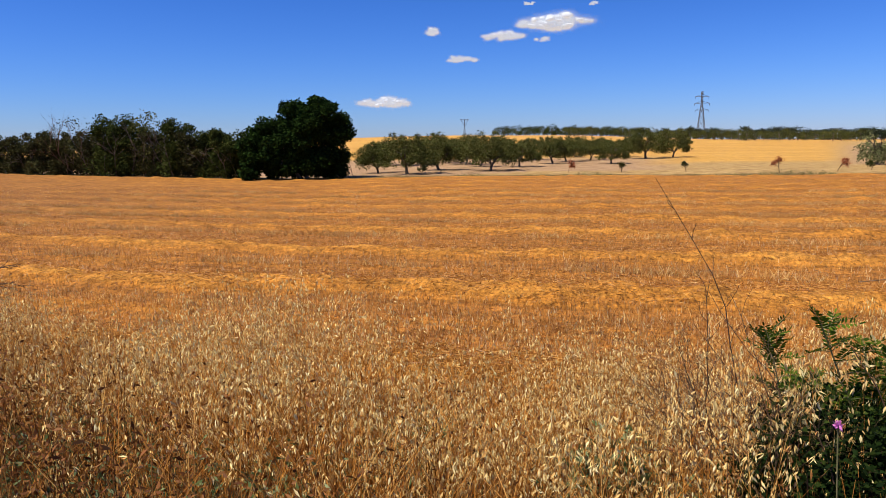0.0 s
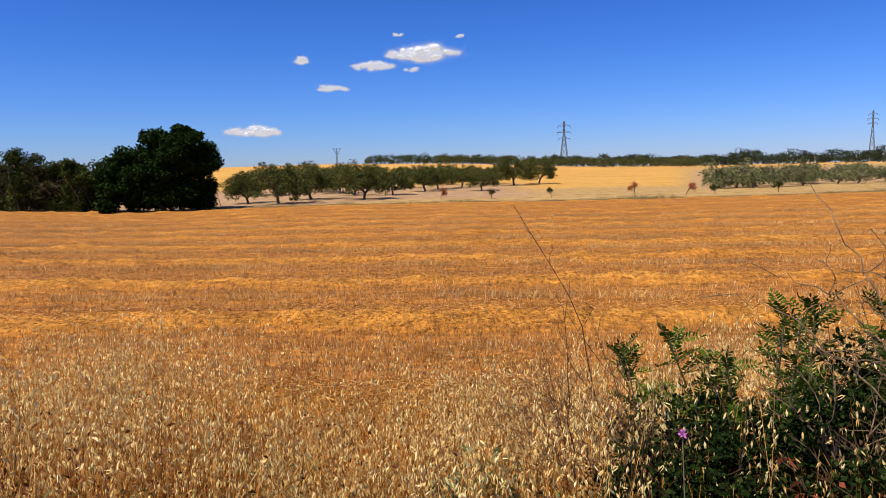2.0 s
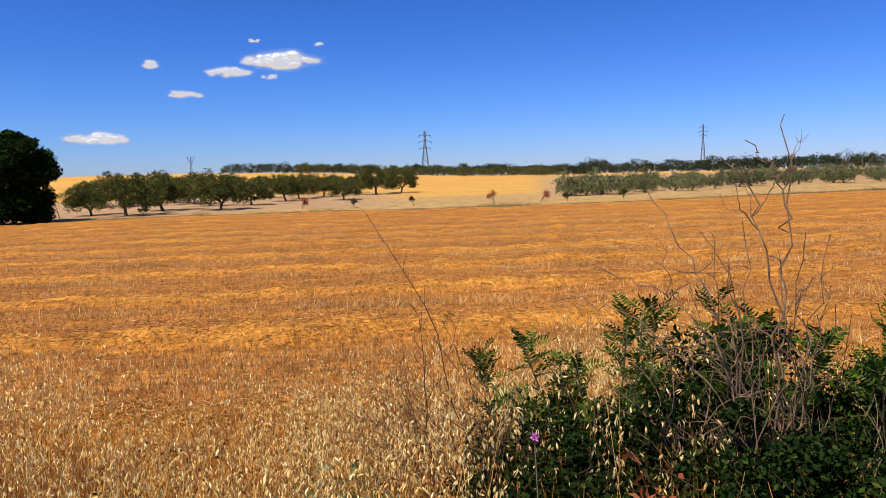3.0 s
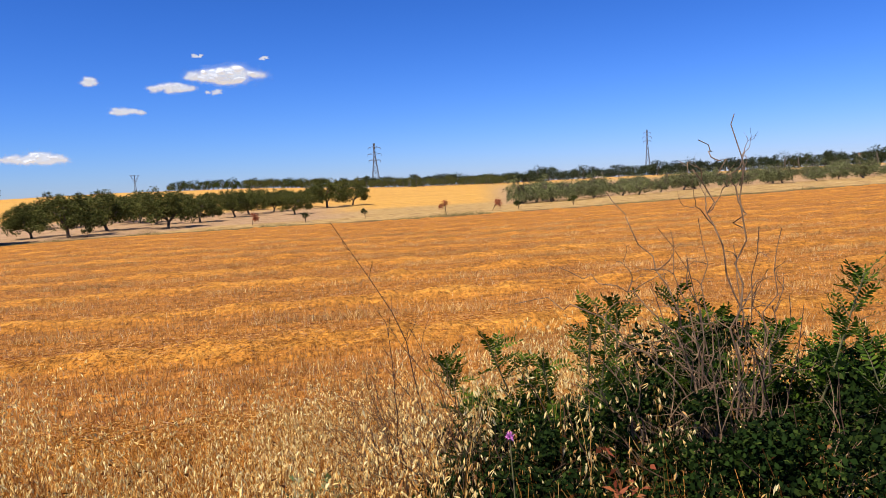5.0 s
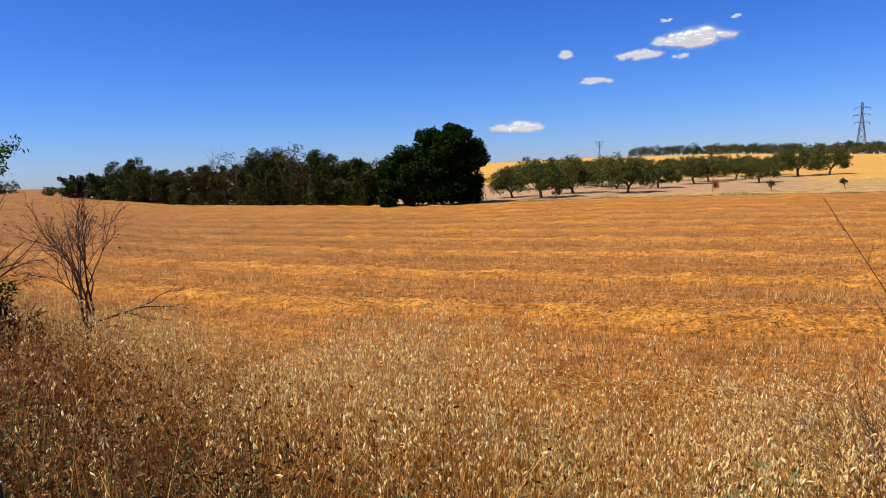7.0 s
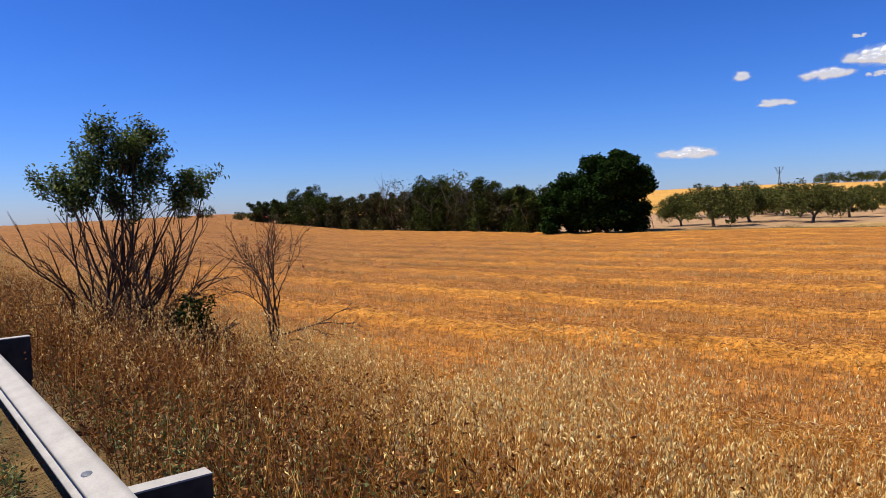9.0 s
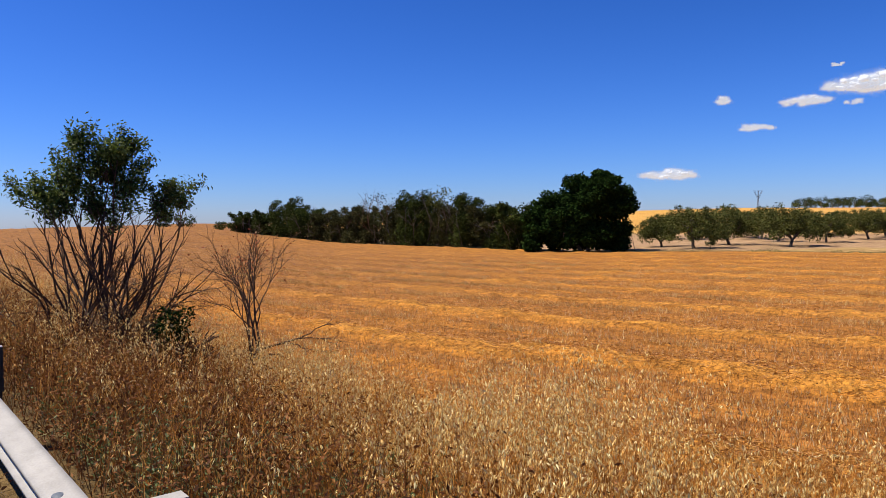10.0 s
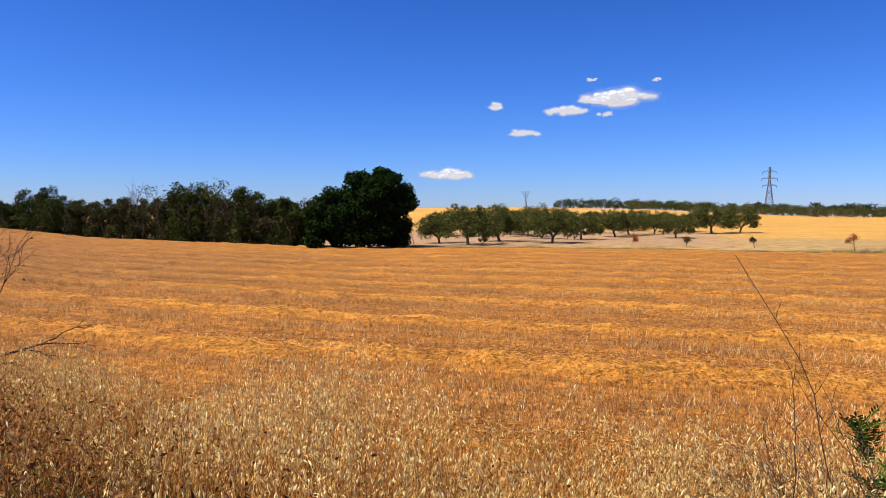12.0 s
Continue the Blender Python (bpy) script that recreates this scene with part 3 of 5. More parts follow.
def walnut():
    rng = np.random.default_rng(11)
    tubes, tips = [], []
    for k in range(3):
        a = k * 2.1
        grow((0.3 * math.cos(a), 0.3 * math.sin(a), -0.2), (0.35 * math.cos(a), 0.35 * math.sin(a), 1), 1.5, 0.2, 3, rng, tubes, tips, 3, 0.7, 0.68)
    wood = join(tubes)
    centres, radii = [], []
    # a broad dome with a lower shoulder on its left, foliage down to the ground
    for _ in range(120):
        d = unit(rng.normal(size=3))
        d[2] = abs(d[2]) * 1.0
        c = np.array([0.9, 0, 2.9]) + d * np.array([3.35, 3.0, 3.75]) * rng.uniform(0.5, 1.0)
        centres.append(c)
        radii.append(rng.uniform(0.5, 0.95))
    for _ in range(70):
        d = unit(rng.normal(size=3))
        centres.append(np.array([-2.3, 0, 2.6]) + d * np.array([2.6, 2.2, 2.3]) * rng.uniform(0.5, 1.0))
        radii.append(rng.uniform(0.45, 0.85))
    for _ in range(60):
        centres.append(np.array([rng.uniform(-4.4, 3.6), rng.uniform(-2.0, 2.0), rng.uniform(0.4, 2.2)]))
        radii.append(rng.uniform(0.5, 0.85))
    for _ in range(70):
        a = rng.uniform(0, 6.28)
        centres.append(np.array([0.4 + 3.4 * math.cos(a) * rng.uniform(0.5, 1), 2.6 * math.sin(a) * rng.uniform(0.5, 1), rng.uniform(0.6, 2.6)]))
        radii.append(rng.uniform(0.5, 0.9))
    pts = crown_points(np.array(centres), np.array(radii), 80000, rng)
    pts = pts[pts[:, 2] > 0.1]
    return wood, leaves(pts, 0.3, 0.18, rng, 0.3)


EDGE = at(-10.9, far_edge(-10.9) + 0.6)
w, c = walnut()
tree_thing("walnut_tree", EDGE, w, M_BARK, c, M_WALNUT, "dense dark green broad walnut tree at the field edge", "tree", "", radians(10.9))


def shrub(height, width, depth, seed, count, size, bare=0.0):
    """A many-stemmed bush, leafy from the ground."""
    rng = np.random.default_rng(seed)
    wood, tips = [], []
    for k in range(5):
        tubes = []
        a = rng.uniform(0, 6.28)
        o = np.array([math.cos(a) * width * 0.2, math.sin(a) * depth * 0.2, -0.1])
        grow(o, (math.cos(a) * 0.4, math.sin(a) * 0.4, 1), height * 0.42, 0.05, 3 if bare else 2, rng, tubes, tips, 3, 0.55, 0.7)
        wood.append(join(tubes))
    n = 60
    c = unit(rng.normal(size=(n, 3))) * np.array([width / 2, depth / 2, height * 0.5]) * rng.uniform(0.3, 0.9, (n, 1)) + np.array([0, 0, height * 0.45])
    c[:, 2] = np.maximum(c[:, 2], 0.12 * height)
    c[:22, 2] = rng.uniform(0.06, 0.3, 22) * height
    r = rng.uniform(0.10, 0.25, n) * height
    # sprays that stand out of the top
    crest = np.stack([rng.uniform(-0.44, 0.44, 22) * width, rng.uniform(-0.2, 0.2, 22) * depth, rng.uniform(0.6, 0.95, 22) * height], 1)
    c, r = np.concatenate([c, crest]), np.concatenate([r, rng.uniform(0.07, 0.15, 22) * height])
    pts = crown_points(c, r, count, rng)
    pts = pts[pts[:, 2] > 0.05]
    return wood, leaves(pts, size, size * 0.5, rng, 0.1)


def hedge_bush(az, top_el, width, seed, mat, label, count=2600, off=0.0, bare=0.0):
    r = far_edge(az) + off
    b = at(az, r)
    h = EYE + r * math.tan(radians(top_el)) - b[2]
    w, c = shrub(h * 1.05, width * 1.15, 3.2, seed, count, 0.23, bare)
    return tree_thing("hedge_bush", b, w, M_TWIG if bare else M_BARK, c, mat, label, "bush", "hedgerow bushes", -radians(az))


HEDGE = [(-37.0, 0.75, 4.0, 0), (-35.2, 0.9, 4.0, 0), (-33.7, 1.8, 3.8, 0), (-32.4, 1.2, 3.6, 0), (-31.0, 0.55, 3.6, 1), (-29.7, 0.95, 3.8, 1), (-28.3, 1.1, 3.6, 1),
         (-26.9, 0.55, 3.6, 1), (-25.4, 1.25, 3.2, 1), (-24.2, 2.15, 2.8, 0), (-23.2, 1.55, 2.6, 0), (-21.2, 1.0, 3.2, 1), (-19.9, 1.85, 2.4, 0), (-18.6, 0.95, 3.2, 1), (-17.3, 1.05, 2.8, 0), (-16.0, 1.2, 3.0, 0), (-15.0, 0.6, 2.6, 0)]
for k, (az, el, wd, grey) in enumerate(HEDGE):
    hedge_bush(az, el, wd, 40 + k, M_GREYHEDGE if grey else M_HEDGE,
               "dusty grey-green hedgerow bush beside the stubble" if grey else "dark green hedgerow bush beside the stubble", 9000, 0.8 + (k % 3) * 0.5)
hedge_bush(-26.6, 2.2, 3.8, 70, M_GREYHEDGE, "half-dead bush with bare grey twigs on top", 500, 1.2, 1.0)
hedge_bush(-22.1, 2.45, 1.5, 71, M_OLIVE, "slim pale green young tree in the hedgerow", 2200, 1.6)
for az, r, el, wd, n in ((-41.4, 98, 0.62, 3.4, 1500), (-42.9, 100, 0.45, 2.4, 900), (-38.9, 95, 0.15, 1.8, 900)):
    b = at(az, r)
    w, c = shrub(EYE + r * math.tan(radians(el)) - b[2], wd, 2.0, int(-az * 10), n, 0.17)
    tree_thing("field_bush", b, w, M_BARK, c, M_HEDGE, "lone dark bush on the crest of the field", "bush", "bushes on the crest", 0.3)


def olive_parts(seed, height=4.0, width=5.2, count=8500, lean=0.2, floor=0.5, size=0.22):
    rng = np.random.default_rng(seed)
    tubes, tips = [], []
    trunk = bend((0, 0, -0.2), (rng.normal() * lean, rng.normal() * lean, 1), 0.95, 4, rng, 0.2)
    tubes.append(tube(trunk, [0.24, 0.16, 0.13, 0.12, 0.13], 7))
    for k in range(4):
        a = k * 1.57 + rng.uniform(-0.5, 0.5)
        grow(trunk[-1], (math.cos(a) * 0.8, math.sin(a) * 0.8, 0.8), 1.0, 0.09, 2, rng, tubes, tips, 3, 0.6, 0.75)
    n = 70
    d = unit(rng.normal(size=(n, 3)))
    c = d * np.array([width / 2, width / 2, height * 0.33]) * rng.uniform(0.4, 0.95, (n, 1)) + np.array([0, 0, height * 0.58])
    skirt = rng.uniform(0, 6.28, 24)
    c = np.concatenate([c, np.array(tips)[:20], np.stack([np.cos(skirt) * width * 0.36, np.sin(skirt) * width * 0.36, rng.uniform(0.2, 0.42, 24) * height], 1)])
    r = rng.uniform(0.3, 0.62, len(c))
    pts = crown_points(c, r, count, rng, 0.72)
    pts = pts[pts[:, 2] > floor]
    return join(tubes), leaves(pts, size, size * 0.42, rng, 0.1)


OLIVES = [olive_parts(s, 4.0, 6.0 + 0.3 * (s % 3)) for s in (5, 6, 7, 8)]
masters = []
first = [(-2.7, 63.5, 1.0), (-0.2, 71, 1.02), (1.9, 86, 1.0), (3.8, 67, 0.98)]
for k, (az, r, sc) in enumerate(first):
    masters.append(tree_thing("olive_tree", at(az, r), OLIVES[k][0], M_BARK, OLIVES[k][1], M_OLIVE, "gnarled grey-green olive tree on bare soil", "olive tree", "olive trees", k * 1.3, sc))
more = [(6.1, 76, 0.82), (8.7, 84, 0.85), (9.7, 90, 0.9), (11.5, 94, 0.8), (13.1, 82, 0.72), (15.6, 98, 1.1), (17.6, 102, 0.9), (-5.0, 70, 0.82), (0.6, 92, 0.9), (5.0, 92, 0.85),
        (-3.0, 88, 0.9), (2.9, 79, 0.8), (7.1, 98, 0.85), (12.4, 104, 0.8), (-4.9, 92, 0.85), (10.5, 108, 0.8), (14.3, 106, 0.75)]
olive_rng = np.random.default_rng(3)
for k, (az, r, sc) in enumerate(more):
    copy_thing(masters[k % 4], Matrix.Translation(at(az, r)) @ Matrix.Rotation(olive_rng.uniform(0, 6.28), 4, "Z") @ Matrix.Scale(sc / masters[k % 4].scale[0], 4))
# the low orchard along the field's far side, its crowns almost down to the soil
low_masters = []
for k, (az, r) in enumerate(((30.9, 76), (33.4, 79), (36.6, 82))):
    w, c = olive_parts(15 + k, 2.2, 3.8, 1300, 0.3, 0.25, 0.3)
    low_masters.append(tree_thing("olive_tree", at(az, r), w, M_BARK, c, M_PALEOLIVE, "low pale grey-green olive tree in a far orchard", "olive tree", "orchard beyond the field", k * 1.7))
for row in range(5):
    for k in range(24):
        az = 30.8 + k * 1.5 - row * 0.3 + olive_rng.uniform(-0.55, 0.55)
        r = far_edge(az) + 17 + 5 * float(step_between(37, 41, az)) + row * 10 + olive_rng.uniform(-3, 3)
        if az > 30.2 and olive_rng.uniform() < 0.9:
            copy_thing(low_masters[int(olive_rng.integers(0, 3))], Matrix.Translation(at(az, r)) @ Matrix.Rotation(olive_rng.uniform(0, 6.28), 4, "Z") @ Matrix.Scale(olive_rng.uniform(0.55, 0.8), 4))


def far_wood(name, spots, seed, mat, label, per=420, size=0.5):
    """A line of far trees as one mass."""
    rng = np.random.default_rng(seed)
    pieces, stems = [], []
    for az, r, h, w in spots:
        b = at(az, r)
        n = 14
        c = b + unit(rng.normal(size=(n, 3))) * np.array([w / 2, w / 2, h * 0.36]) * 0.85 + np.array([0, 0, h * 0.46])
        pts = crown_points(c, rng.uniform(0.18, 0.32, n) * h, per, rng)
        pieces.append(leaves(pts, size, size * 0.5, rng))
        stems.append(tube(bend(b - np.array([0, 0, 0.2]), (0, 0, 1), h * 0.6, 3, rng, 0.1), np.array([0.06, 0.05, 0.04, 0.03]) * h, 5))
    root = new(name)
    part("foliage", fast_mesh("foliage", *join(pieces), mat), root)
    part("trunks", fast_mesh("trunks", *join(stems), M_BARK), root)
    return tagged(root, label, "trees", "", "stuff")


wr = np.random.default_rng(9)
spots = [(a, 285 + wr.uniform(-8, 22), wr.uniform(3.3, 4.6), wr.uniform(4.5, 6)) for a in np.arange(4.5, 15.5, 0.34)]
far_wood("far_olive_rows", spots, 3, M_HEDGE, "dark row of trees on the crest of the far slope", 700, 0.42)
spots = []
spots += [(a, 265 + wr.uniform(-10, 40), wr.uniform(3.4, 4.6), wr.uniform(4.5, 6)) for a in np.arange(10, 30, 0.55)]
far_wood("far_olive_rows", spots, 1, M_OLIVE, "rows of olive trees on the far golden slope", 600, 0.42)
spots = [(a, 330 + wr.uniform(-20, 40), wr.uniform(4, 6), wr.uniform(5, 8)) for a in np.arange(17, 33, 0.5)]
spots += [(a, 380 + wr.uniform(-40, 60), wr.uniform(4.5, 8.0), wr.uniform(6, 11)) for a in np.arange(30, 66, 0.38)]
spots += [(32.2, 360, 9, 9), (33.0, 380, 8, 9), (41.2, 330, 7, 10), (42.2, 335, 6, 8), (53.0, 300, 6.5, 8), (55.6, 300, 7.5, 8), (56.3, 305, 6.5, 7)]
far_wood("far_wood", spots, 2, M_FAR, "dark green line of woods on the far skyline", 620, 0.8)
far_wood("far_bare_trees", [(49.9, 300, 7.2, 5), (50.8, 305, 6.8, 6)], 4, M_GREYHEDGE, "two brownish thin trees on the skyline", 420, 0.4)

# saplings, shrubs and tufts along the orchard's edge


def sapling(az, r, h, mat, seed, label):
    rng = np.random.default_rng(seed)
    tubes, tips = [], []
    grow((0, 0, -0.1), (0, 0, 1), h * 0.4, 0.03, 3, rng, tubes, tips, 3, 0.6, 0.62)
    t = np.array(tips)
    pts = t[rng.integers(0, len(t), 260)] + rng.normal(size=(260, 3)) * 0.1 * h * 0.7
    tree_thing("sapling", at(az, r), join(tubes), M_DARKTWIG, leaves(pts, 0.13, 0.07, rng), mat, label, "sapling", "saplings at the orchard edge")


sapling(24.95, 59.5, 1.25, M_REDLEAF, 31, "small reddish sapling in dry grass")
sapling(28.6, 61, 1.4, M_REDLEAF, 32, "thin reddish sapling in dry grass")
sapling(9.9, 62, 1.2, M_REDLEAF, 33, "small withered reddish sapling before olive trees")
sapling(13.9, 61.5, 1.0, M_GREYHEDGE, 34, "small pale shrub before the orchard")
sapling(18.6, 61.5, 0.9, M_GREYHEDGE, 35, "small pale shrub before the orchard")
sapling(-7.0, 66, 2.3, M_OLIVE, 36, "young slim olive sapling beside the walnut")
sapling(-1.6, 61, 0.9, M_GREYHEDGE, 37, "small pale shrub before the orchard")
sapling(30.6, 63, 1.0, M_HEDGE, 38, "low dark shrub in dry grass")
sapling(34.9, 64, 0.9, M_HEDGE, 39, "low dark shrub in dry grass")

# ---------------------------------------------------------------- the guard rail
RAIL_A = np.array([-1.78, 1.82])     # outer ends of the two posts
RAIL_B = np.array([-4.72, 3.40])
rd = (RAIL_B - RAIL_A) / np.linalg.norm(RAIL_B - RAIL_A)
rn = np.array([rd[1], -rd[0]])       # towards the field
if rn[1] < 0:
    rn = -rn
RAIL_TOP = 1.325


def ribbon(profile, ends, thick, mat, name):
    """A folded sheet: profile of (across, height), run from one end to the other."""
    p = np.array(profile, float)
    t = np.gradient(p, axis=0)
    nrm = unit(np.stack([-t[:, 1], t[:, 0]], 1))
    loop = np.concatenate([p + nrm * thick / 2, (p - nrm * thick / 2)[::-1]])
    k = len(loop)
    vs = []
    for e in ends:
        for q in loop:
            xy = np.asarray(e[:2]) + rn * q[0]
            vs.append((xy[0], xy[1], e[2] + q[1]))
    fs = []
    for i in range(len(ends) - 1):
        for j in range(k):
            fs.append((i * k + j, i * k + (j + 1) % k, (i + 1) * k + (j + 1) % k, (i + 1) * k + j))
    h = k // 2
    for base in (0, (len(ends) - 1) * k):
        for j in range(h - 1):
            fs.append((base + j, base + j + 1, base + k - 2 - j, base + k - 1 - j))
    return fast_mesh(name, vs, fs, mat)


def guard_rail():
    root = new("guard_rail")
    reach = 0.27
    a = RAIL_A - rn * reach
    start, end = a - rd * 0.55, a + rd * 15.0
    rise = 0.018
    wave = [(0.02, 0.0), (-0.005, -0.012), (-0.045, -0.03), (-0.08, -0.055), (-0.082, -0.085), (-0.045, -0.115), (-0.003, -0.135), (0.0, -0.155), (-0.003, -0.175),
            (-0.045, -0.195), (-0.082, -0.225), (-0.08, -0.255), (-0.045, -0.28), (-0.005, -0.3), (0.02, -0.31)]
    wave = [(q, z * 0.42) for q, z in wave]
    n = 16
    ends = [(*(start + (end - start) * i / n), RAIL_TOP + rise * np.linalg.norm((end - start) * i / n)) for i in range(n + 1)]
    part("beam", ribbon(wave, ends, 0.004, M_ZINC, "beam"), root, "pale galvanised corrugated steel beam")
    gap = np.linalg.norm(RAIL_B - RAIL_A)
    for k in range(4):
        o = a + rd * gap * k
        zt = RAIL_TOP + rise * (0.55 + gap * k)
        # a C-shaped spacer with a lit top flange, its shade painted dark, and the post below it
        bm = bmesh.new()
        frame_m = Matrix(((rn[0], rd[0], 0, o[0]), (rn[1], rd[1], 0, o[1]), (0, 0, 1, zt), (0, 0, 0, 1)))

        def slab(x0, x1, y0, y1, z0, z1):
            bmesh.ops.create_cube(bm, size=1, matrix=frame_m @ Matrix.Translation(((x0 + x1) / 2, (y0 + y1) / 2, (z0 + z1) / 2)) @ Matrix.Diagonal((x1 - x0, y1 - y0, z1 - z0, 1)))
        slab(0.02, reach, -0.03, 0.04, -0.006, 0.0)
        slab(0.02, reach, -0.026, -0.02, -0.30, -0.006)
        slab(0.02, reach, -0.03, 0.04, -0.306, -0.30)
        me = bpy.data.meshes.new("spacer")
        bm.to_mesh(me)
        bm.free()
        me.materials.append(M_ZINC)
        me.materials.append(M_SHADESTEEL)
        # top faces take the lit zinc tone, all others the painted shade
        for f in me.polygons:
            f.material_index = 0 if f.center.z > zt - 0.004 else 1
        part("spacer", me, root, "spacer with shade painted dark and a pale lit top edge")
        bm = bmesh.new()
        slab(0.16, 0.26, -0.016, -0.01, -1.6, -0.01)
        slab(0.16, 0.166, -0.01, 0.05, -1.6, -0.01)
        slab(0.254, 0.26, -0.01, 0.05, -1.6, -0.01)
        me = bpy.data.meshes.new("post")
        bm.to_mesh(me)
        bm.free()
        me.materials.append(M_SHADESTEEL)
        part("post", me, root)
        bm = bmesh.new()
        bmesh.ops.create_uvsphere(bm, u_segments=12, v_segments=6, radius=1, matrix=frame_m @ Matrix.Translation((-0.04, 0.28, -0.012)) @ Matrix.Diagonal((0.024, 0.036, 0.012, 1)))
        me = bpy.data.meshes.new("bolt")
        bm.to_mesh(me)
        bm.free()
        me.materials.append(M_PYLON)
        part("bolt", me, root, "dull grey bolt head")
    tagged(root, "galvanised steel roadside guard rail along the grassy verge", "guard rail")


guard_rail()

# ---------------------------------------------------------------- verge trees


def almond():
    """Many-stemmed small tree: leafy crown on top, bare grey twigs below."""
    rng = np.random.default_rng(21)
    wood, tips, low = [], [], []
    for k in range(14):
        tubes = []
        a = rng.uniform(0, 6.28)
        lean = rng.uniform(0.05, 0.42)
        grow((0.12 * math.cos(a), 0.12 * math.sin(a), -0.2), (lean * math.cos(a), lean * math.sin(a), 1), rng.uniform(0.8, 1.15), 0.027, 3, rng, tubes, tips, 3, 0.4, 0.68, 0.12)
        wood.append(join(tubes))
    for k in range(44):
        tubes = []
        a = rng.normal() * 1.3
        grow((0.1 * math.cos(a), 0.1 * math.sin(a), rng.uniform(0.1, 0.6)), (math.cos(a), math.sin(a), rng.uniform(0.2, 0.9)), rng.uniform(0.4, 0.66), 0.011, 4, rng, tubes, low, 3, 0.6, 0.66, 0.22, 0.03)
        wood.append(join(tubes))
    t = np.array(tips)
    inside = (((t - np.array([0.0, 0, 2.4])) / np.array([0.7, 0.65, 0.7])) ** 2).sum(1) < 1
    blob = [((0.1, 0, 2.8), (0.5, 0.4, 0.36), 30), ((-0.25, 0, 2.6), (0.42, 0.35, 0.36), 22), ((0.4, 0, 2.6), (0.34, 0.3, 0.38), 18), ((-0.72, 0, 2.4), (0.38, 0.25, 0.2), 12), ((-0.45, 0, 2.2), (0.34, 0.3, 0.22), 9),
            ((1.0, 0, 2.36), (0.38, 0.3, 0.28), 15), ((0.8, 0, 2.15), (0.25, 0.25, 0.2), 5), ((0.1, 0, 2.2), (0.34, 0.3, 0.3), 14), ((-0.15, 0, 3.08), (0.3, 0.25, 0.14), 8), ((0.5, 0, 3.05), (0.26, 0.2, 0.16), 7)]
    spots = [p for p in t[inside] if rng.uniform() < 0.12]
    for o, r, n in blob:
        o, r = np.array(o), np.array(r)
        wood.append(tube(bend(o * np.array([0.3, 0.3, 0.45]), o, 1.4, 6, rng, 0.1), np.linspace(0.016, 0.005, 7), 4))
        for _ in range(n):
            p = o + unit(rng.normal(size=3)) * r * rng.uniform(0.35, 1.0)
            q = o * np.array([0.75, 0.75, 0.88]) + rng.normal(size=3) * 0.08
            wood.append(tube([q, (p + q) * 0.5 + rng.normal(size=3) * 0.05, p], [0.008, 0.006, 0.003], 3))
            spots += [p + (q - p) * f for f in (0.0, 0.16, 0.34)]
    spots = np.array(spots)
    # uneven sprigs: some thick with leaves, some nearly bare
    weight = rng.uniform(0.1, 1.0, len(spots)) ** 1.6
    pts = spots[rng.choice(len(spots), 14500, p=weight / weight.sum())] + rng.normal(size=(14500, 3)) * 0.055
    return wood, leaves(pts, 0.062, 0.024, rng, 0.5)


b = at(-48.0, 9.0)
w, c = almond()
tree_thing("almond_tree", b, w, M_DARKTWIG, c, M_ALMOND, "small almond tree, leafy above and bare-twigged below", "tree", "", radians(48), 0.86)


def dead_tree(seed, height):
    rng = np.random.default_rng(seed)
    tubes, tips = [], []
    foot = np.array([(-0.16, 0, -0.15), (-0.1, 0, 0.2), (0.0, 0, 0.42), (0.08, 0, 0.56)])
    tubes.append(tube(foot, [0.034, 0.028, 0.024, 0.02], 7))
    for k in range(5):
        a = k * 1.26 + rng.uniform(-0.3, 0.3)
        grow(foot[2 + k % 2], (0.17 * math.cos(a) - 0.03, 0.12 * math.sin(a), 1), height * rng.uniform(0.19, 0.25), 0.014, 5, rng, tubes, tips, 3, 0.3, 0.66, 0.14)
    # low limbs that lean out over the field
    grow(foot[3], (0.9, 0.1, 0.4), height * 0.19, 0.014, 3, rng, tubes, tips, 3, 0.5, 0.66, 0.14)
    grow(foot[2], (1.0, 0.0, 0.35), height * 0.14, 0.01, 2, rng, tubes, tips, 2, 0.4, 0.7, 0.14, 0.05)
    t = np.array(tips)
    pts = t[rng.integers(0, len(t), 130)] + rng.normal(size=(130, 3)) * 0.03
    return join(tubes), leaves(pts, 0.035, 0.02, rng, 0.5)


w, c = dead_tree(8, 2.35)
tree_thing("dead_sapling", at(-37.6, 8.3) + np.array([0, 0, 0.1]), w, M_DARKTWIG, c, M_REDLEAF, "leafless brown sapling with a few withered leaves", "tree", "", radians(38))
w, c = shrub(0.85, 0.36, 0.36, 91, 2200, 0.05)
tree_thing("evergreen_shrub", at(-43.2, 8.2) + np.array([0, 0, 0.1]), w, M_DARKTWIG, c, M_BRAMBLE, "low dark green shrub beneath the almond tree", "bush")

# ---------------------------------------------------------------- the thicket on the verge


